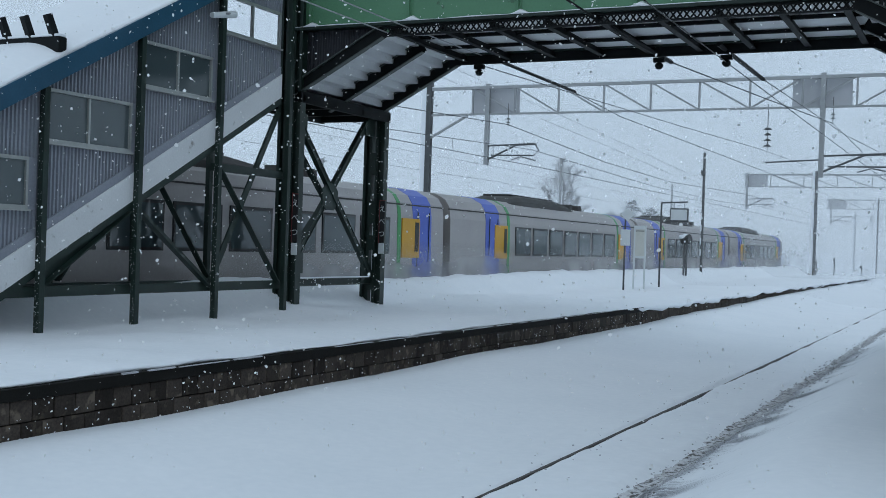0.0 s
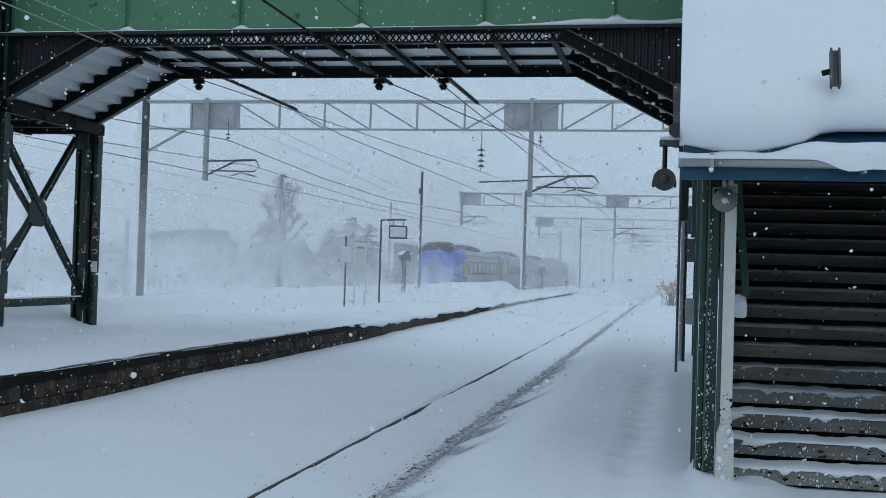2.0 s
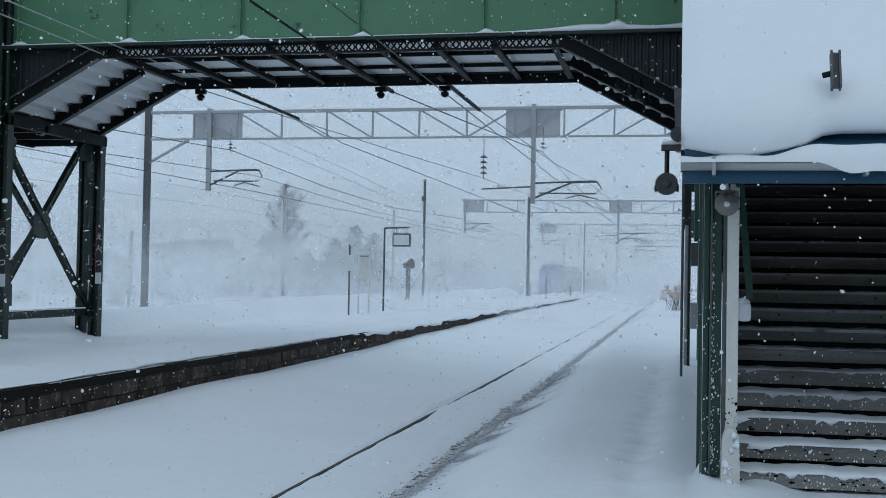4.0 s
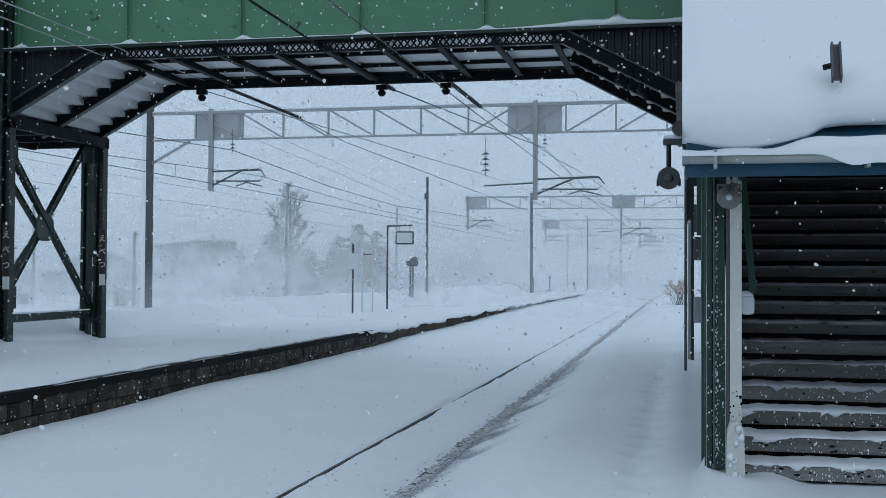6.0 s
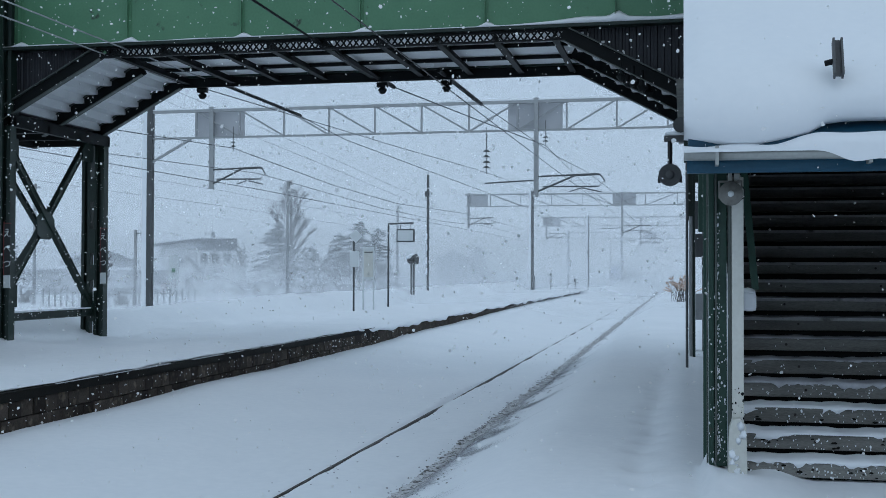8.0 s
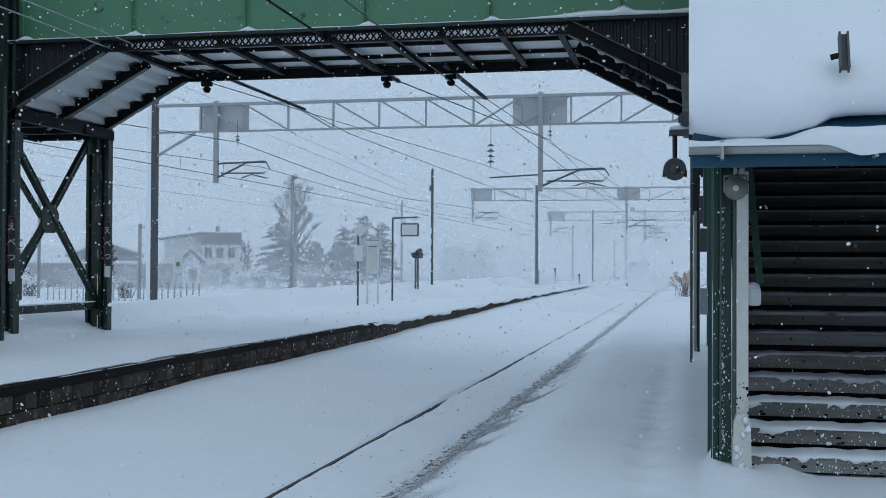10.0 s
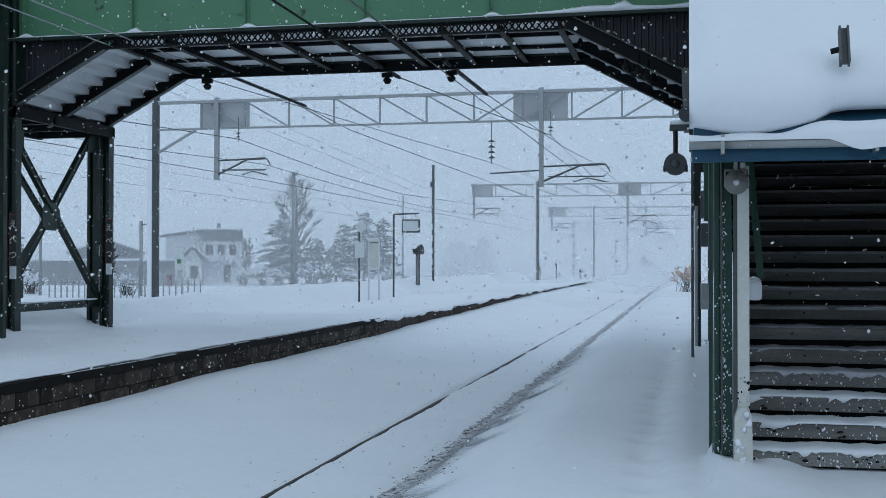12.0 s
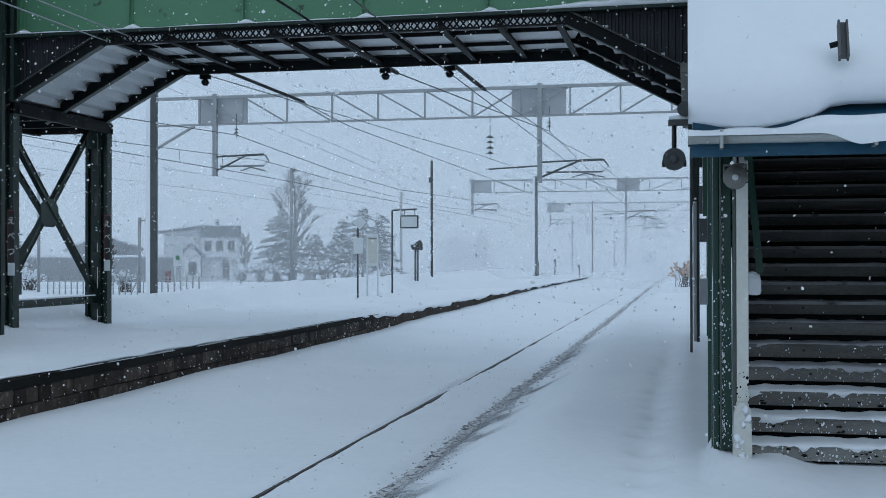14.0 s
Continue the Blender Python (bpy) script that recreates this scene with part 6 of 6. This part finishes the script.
def village():
    two_storey_house()
    house(-49.9, 108, 2.0, 3.5, 2.5, 1.35, "small gabled porch house under snow", HOUSE_WALL, [(0.2, 0.7, 0.7, 1.2)])
    house(-61.8, 112, 7.2, 8, 3.2, 1.4, "low house with a wide snowy gabled roof", HOUSE_DARK, [(-2, 1, 1.4, 1.1), (2, 1, 1.4, 1.1)])
    house(-40.9, 200, 5.8, 8, 4.3, 1.7, "faint far house under snow", HOUSE_WALL, [(-1.3, 1.2, 1.0, 1.1), (1.3, 1.2, 1.0, 1.1)])
    solid("shed", Shape().box(-66.0, -51.4, 104, 107, -0.8, 1.65, 0.03), HOUSE_DARK, "long dark board shed with a snowy roof", "shed")
    solid("shed_snow", Shape().box(-66.2, -51.2, 103.8, 107.2, 1.65, 1.9, 0.12), SNOW, "snow on the shed roof", "snow")
    x = at_view(25.9, 100)
    solid("fence_board", Shape().box(x - 0.25, x + 0.25, 100, 100.1, -0.8, 0.35, 0.02), RED_BOARD, "dull red fence panel half buried in snow", "fence panel")
    t = thing("trackside_board", "tall pale notice board beside the far fence", "notice board", (at_view(25.4, 75), 75, -0.7))
    xx = at_view(25.4, 75)
    part("leg", Shape().box(xx - 0.3, xx - 0.22, 74.95, 75.05, -0.8, 2.6), PALE, t)
    part("leg", Shape().box(xx + 0.22, xx + 0.3, 74.95, 75.05, -0.8, 2.6), PALE, t)
    part("face", Shape().box(xx - 0.32, xx + 0.32, 74.9, 74.95, 1.0, 2.6), PALE, t)
    part("inset", Shape().box(xx - 0.14, xx + 0.14, 74.88, 74.9, 1.45, 1.75), GREEN, t)
    f = thing("pale_fence", "low pale snow-caked railing beyond the tracks", "fence", (at_view(27, 66), 66, -0.7))
    for i in range(26):
        x = at_view(31.5, 66) + i * 0.42
        part("post", Shape().box(x - 0.035, x + 0.035, 66, 66.06, -0.8, 0.42), GALV, f)
    for z in (0.12, 0.34):
        part("rail", Shape().box(at_view(31.5, 66), at_view(31.5, 66) + 10.7, 65.98, 66.0, z, z + 0.04), GALV, f)
    tree(at_view(19.7, 115), 115, 11.0, "tall bare tree dusted with snow beyond the tracks", 4)
    conifer(-42.0, 112.5, 6.4, 3.1, 11, "dark conifer laden with snow")
    conifer(-37.2, 110, 4.0, 3.0, 12, "bushy conifer laden with snow")
    conifer(-33.6, 115, 6.8, 3.0, 13, "tall dark conifer with a pointed snowy crown")
    conifer(-34.3, 107.5, 3.6, 2.6, 14, "low conifer laden with snow")
    conifer(-32.2, 117.5, 6.2, 2.4, 15, "slim dark conifer dusted with snow")
    conifer(-39.6, 109, 4.4, 2.6, 18, "bushy conifer laden with snow")
    conifer(-35.2, 113, 5.6, 2.4, 19, "slim dark conifer dusted with snow")
    conifer(at_view(33.1, 80), 80, 4.2, 1.6, 16, "snowy conifer beside the far fence")
    conifer(-35.8, 197, 6.2, 3.0, 17, "faint far conifer in the snowfall")
    tree(at_view(22.2, 125), 125, 4.8, "small bare garden tree", 8, 0.6)
    tree(at_view(28.9, 70), 70, 3.6, "small leafless tree with reddish twigs", 9, 0.6)
    for k, (d, y, h, w) in enumerate(((29.0, 68, 2.0, 1.6), (32.3, 72, 1.6, 2.0), (34.0, 75, 1.8, 2.2), (21.4, 106, 2.2, 2.2), (20.6, 107, 1.8, 2.4), (15.0, 108, 1.8, 1.8),
                                     (19.0, 106, 2.4, 2.4), (22.3, 107, 1.6, 2.0), (18.1, 106, 2.2, 2.4), (27.9, 70, 1.5, 1.8), (17.0, 106, 1.8, 2.2))):
        shrub(at_view(d, y), y, h, w, 30 + k)
    shrub(at_view(0.15, 62), 62, 1.5, 1.9, 70, DRY_LEAF, "low shrub with dry rust-coloured leaves in the snow")
    for d, y, top in ((19.85, 78, 8.1), (27.25, 70, 4.3), (31.9, 70, 7.5), (14.33, 110, 8.2)):
        x = at_view(d, y)
        t = pole_thing("utility_pole", x, y, -0.7, top, 0.11, "pale concrete utility pole beyond the tracks", "utility pole", GALV)
        part("cross_arm", Shape().box(x - 0.05, x + 0.38, y - 0.05, y + 0.05, top - 0.25, top - 0.18), GALV_DARK, t)
    for d, y, h in ((3.6, 175, 6), (2.2, 190, 7)):
        x = at_view(d, y)
        t = pole_thing("line_mast", x, y, -0.7, h, 0.08, "faint steel line mast in the snowfall", "line mast", GALV_DARK)
        part("arm", Shape().tube([(x, y, h - 0.6), (x + 1.8, y, h - 0.3)], 0.05), GALV_DARK, t)


# ---- airborne snow ----
def airborne_snow():
    """Flat haze sheets standing in for fine falling snow across the line; the farther, the denser together."""
    for y, dens in ((52.0, 0.05), (78.0, 0.12), (102.0, 0.28), (134.0, 0.3), (160.0, 0.35), (186.0, 0.62)):
        s = Shape().add([(-500, y, -4), (400, y, -4), (400, y, 90), (-500, y, 90)], [(0, 1, 2, 3)])
        o = solid("snow_haze_sheet", s, veil_mat("snow_haze", dens), "flat haze sheet standing in for fine falling snow", "falling snow", "curtains of fine snow", "stuff")


def snow_dust():
    """Billows of powder whirled up behind the express, each a soft rigid puff."""
    out = []
    random.seed(5)
    m = veil_mat("powder", 1.0, True)
    sizes = [(40, 8.5), (64, 9.5), (64, 10.5)]
    for i, (w, h) in enumerate(sizes):
        s = Shape().add([(-w / 2, 0, -h / 2), (w / 2, 0, -h / 2), (w / 2, 0.2, h / 2), (-w / 2, 0.2, h / 2)], [(0, 1, 2, 3)])
        o = solid("powder_cloud", s, m, "billow of powder snow whirled up by the express", "blowing snow", "powder clouds", "stuff")
        out.append(o)
    return out


def wake_powder():
    """Low powder streaming along the express, in soft rigid pieces that travel with it."""
    out = []
    m = veil_mat("wake_powder", 0.95, True)
    for off, w, h in ((-6.0, 22, 5.0), (22.0, 26, 2.4), (42.0, 30, 3.0), (62.0, 32, 3.4), (82.0, 34, 4.2), (98.0, 30, 6.0)):
        s = Shape().add([(-w / 2, 0, -h / 2), (w / 2, 0, -h / 2), (w / 2, 0.1, h / 2), (-w / 2, 0.1, h / 2)], [(0, 1, 2, 3)])
        o = solid("powder_cloud", s, m, "low billow of powder snow streaming beside the express", "blowing snow", "powder beside the express", "stuff")
        out.append((off, o))
    return out


def falling_snow():
    """Flakes in large rigid swarms that sink and drift, each swarm at its own pace."""
    out = []
    random.seed(21)
    rows = [(16000, 0.0065, (-4, 4), (3.0, 8.4)), (12000, 0.0115, (-12, 4.5), (6, 19)), (8000, 0.018, (-16, 4), (13, 25)), (6500, 0.015, (-9, 4.5), (6, 16))]
    for n, r, (x0, x1), (y0, y1) in rows:
        s = Shape()
        for i in range(n):
            c = (random.uniform(x0 - 6, x1 + 2), random.uniform(y0, y1), random.uniform(-1.0, 26))
            q = r * random.choice((0.5, 0.6, 0.7, 0.8, 1.0, 1.0, 1.3))
            turn = Euler((random.uniform(0, 6.3), random.uniform(0, 6.3), random.uniform(0, 6.3))).to_matrix()
            rim = [turn @ Vector((math.cos(j * 1.047) * q * random.uniform(0.65, 1.25), math.sin(j * 1.047) * q * random.uniform(0.65, 1.25), q * random.uniform(-0.12, 0.12))) + Vector(c) for j in range(6)]
            s.add([c] + rim, [(0, j + 1, (j + 1) % 6 + 1) for j in range(6)])
        me = bpy.data.meshes.new("falling_snow")
        me.from_pydata(s.v, [], s.f)
        me.materials.append(FLAKE)
        out.append(tagged(new("falling_snow", me), "swarm of white snowflakes falling", "falling snow", "falling snowflakes", "stuff"))
    return out


ground()
footbridge()
bridge_end("bridge_stair", -10.95, -13.1, "short dark stair flight under the bridge end, over the island platform")
bridge_end("bridge_stair", -1.95, 0.25, "short dark stair flight under the bridge end, beside the station stair")
tower()
covered_stair()
station_stair()
station_fittings()
overhead_lines()
platform_fittings()
village()
train_cars = train()
drift = snow_dust()
wake = wake_powder()
flakes = falling_snow()
airborne_snow()
platform_blocks(island_platform())


def motions():
    for off, car in train_cars:
        walk(car, [(t, pose(TRAIN_X, TAIL + off + SPEED * t, 0)) for t in (0, 3.5, 7, 14)])
    for off, puff in wake:
        walk(puff, [(t, pose(TRAIN_X + 1.75, TAIL + off + SPEED * t, 0.45, 0, 0, 90)) for t in (0, 3.5, 7, 14)])
    # each billow rises behind the tail, drifts along and settles into the snow
    for cloud, (x, y, t0, t1) in zip(drift, ((-26.0, 31.0, 0.3, 4.0), (-27.0, 48.0, 0.6, 6.0), (-44.0, 92.0, 1.5, 7.5))):
        walk(cloud, [(0.0, pose(x, y - 3, -6.0)), (t0, pose(x, y - 2, -5.6)), (t0 + 0.8, pose(x, y, 0.6)), (t0 + 2.2, pose(x, y + 1, 1.0)), (t1, pose(x - 1, y + 3, 0.2)),
                     (t1 + 4.0, pose(x - 2, y + 5, -3.6)), (14.0, pose(x - 2, y + 6, -6.0))])
    for swarm, (vx, vy, vz) in zip(flakes, ((0.35, 0.1, -1.15), (0.3, 0.1, -1.3), (0.25, 0.1, -1.45), (0.5, 0.1, -1.05))):
        walk(swarm, [(t, pose(vx * t - 2, vy * t - 0.5, vz * t)) for t in (0, 4.7, 9.3, 14)])


motions()
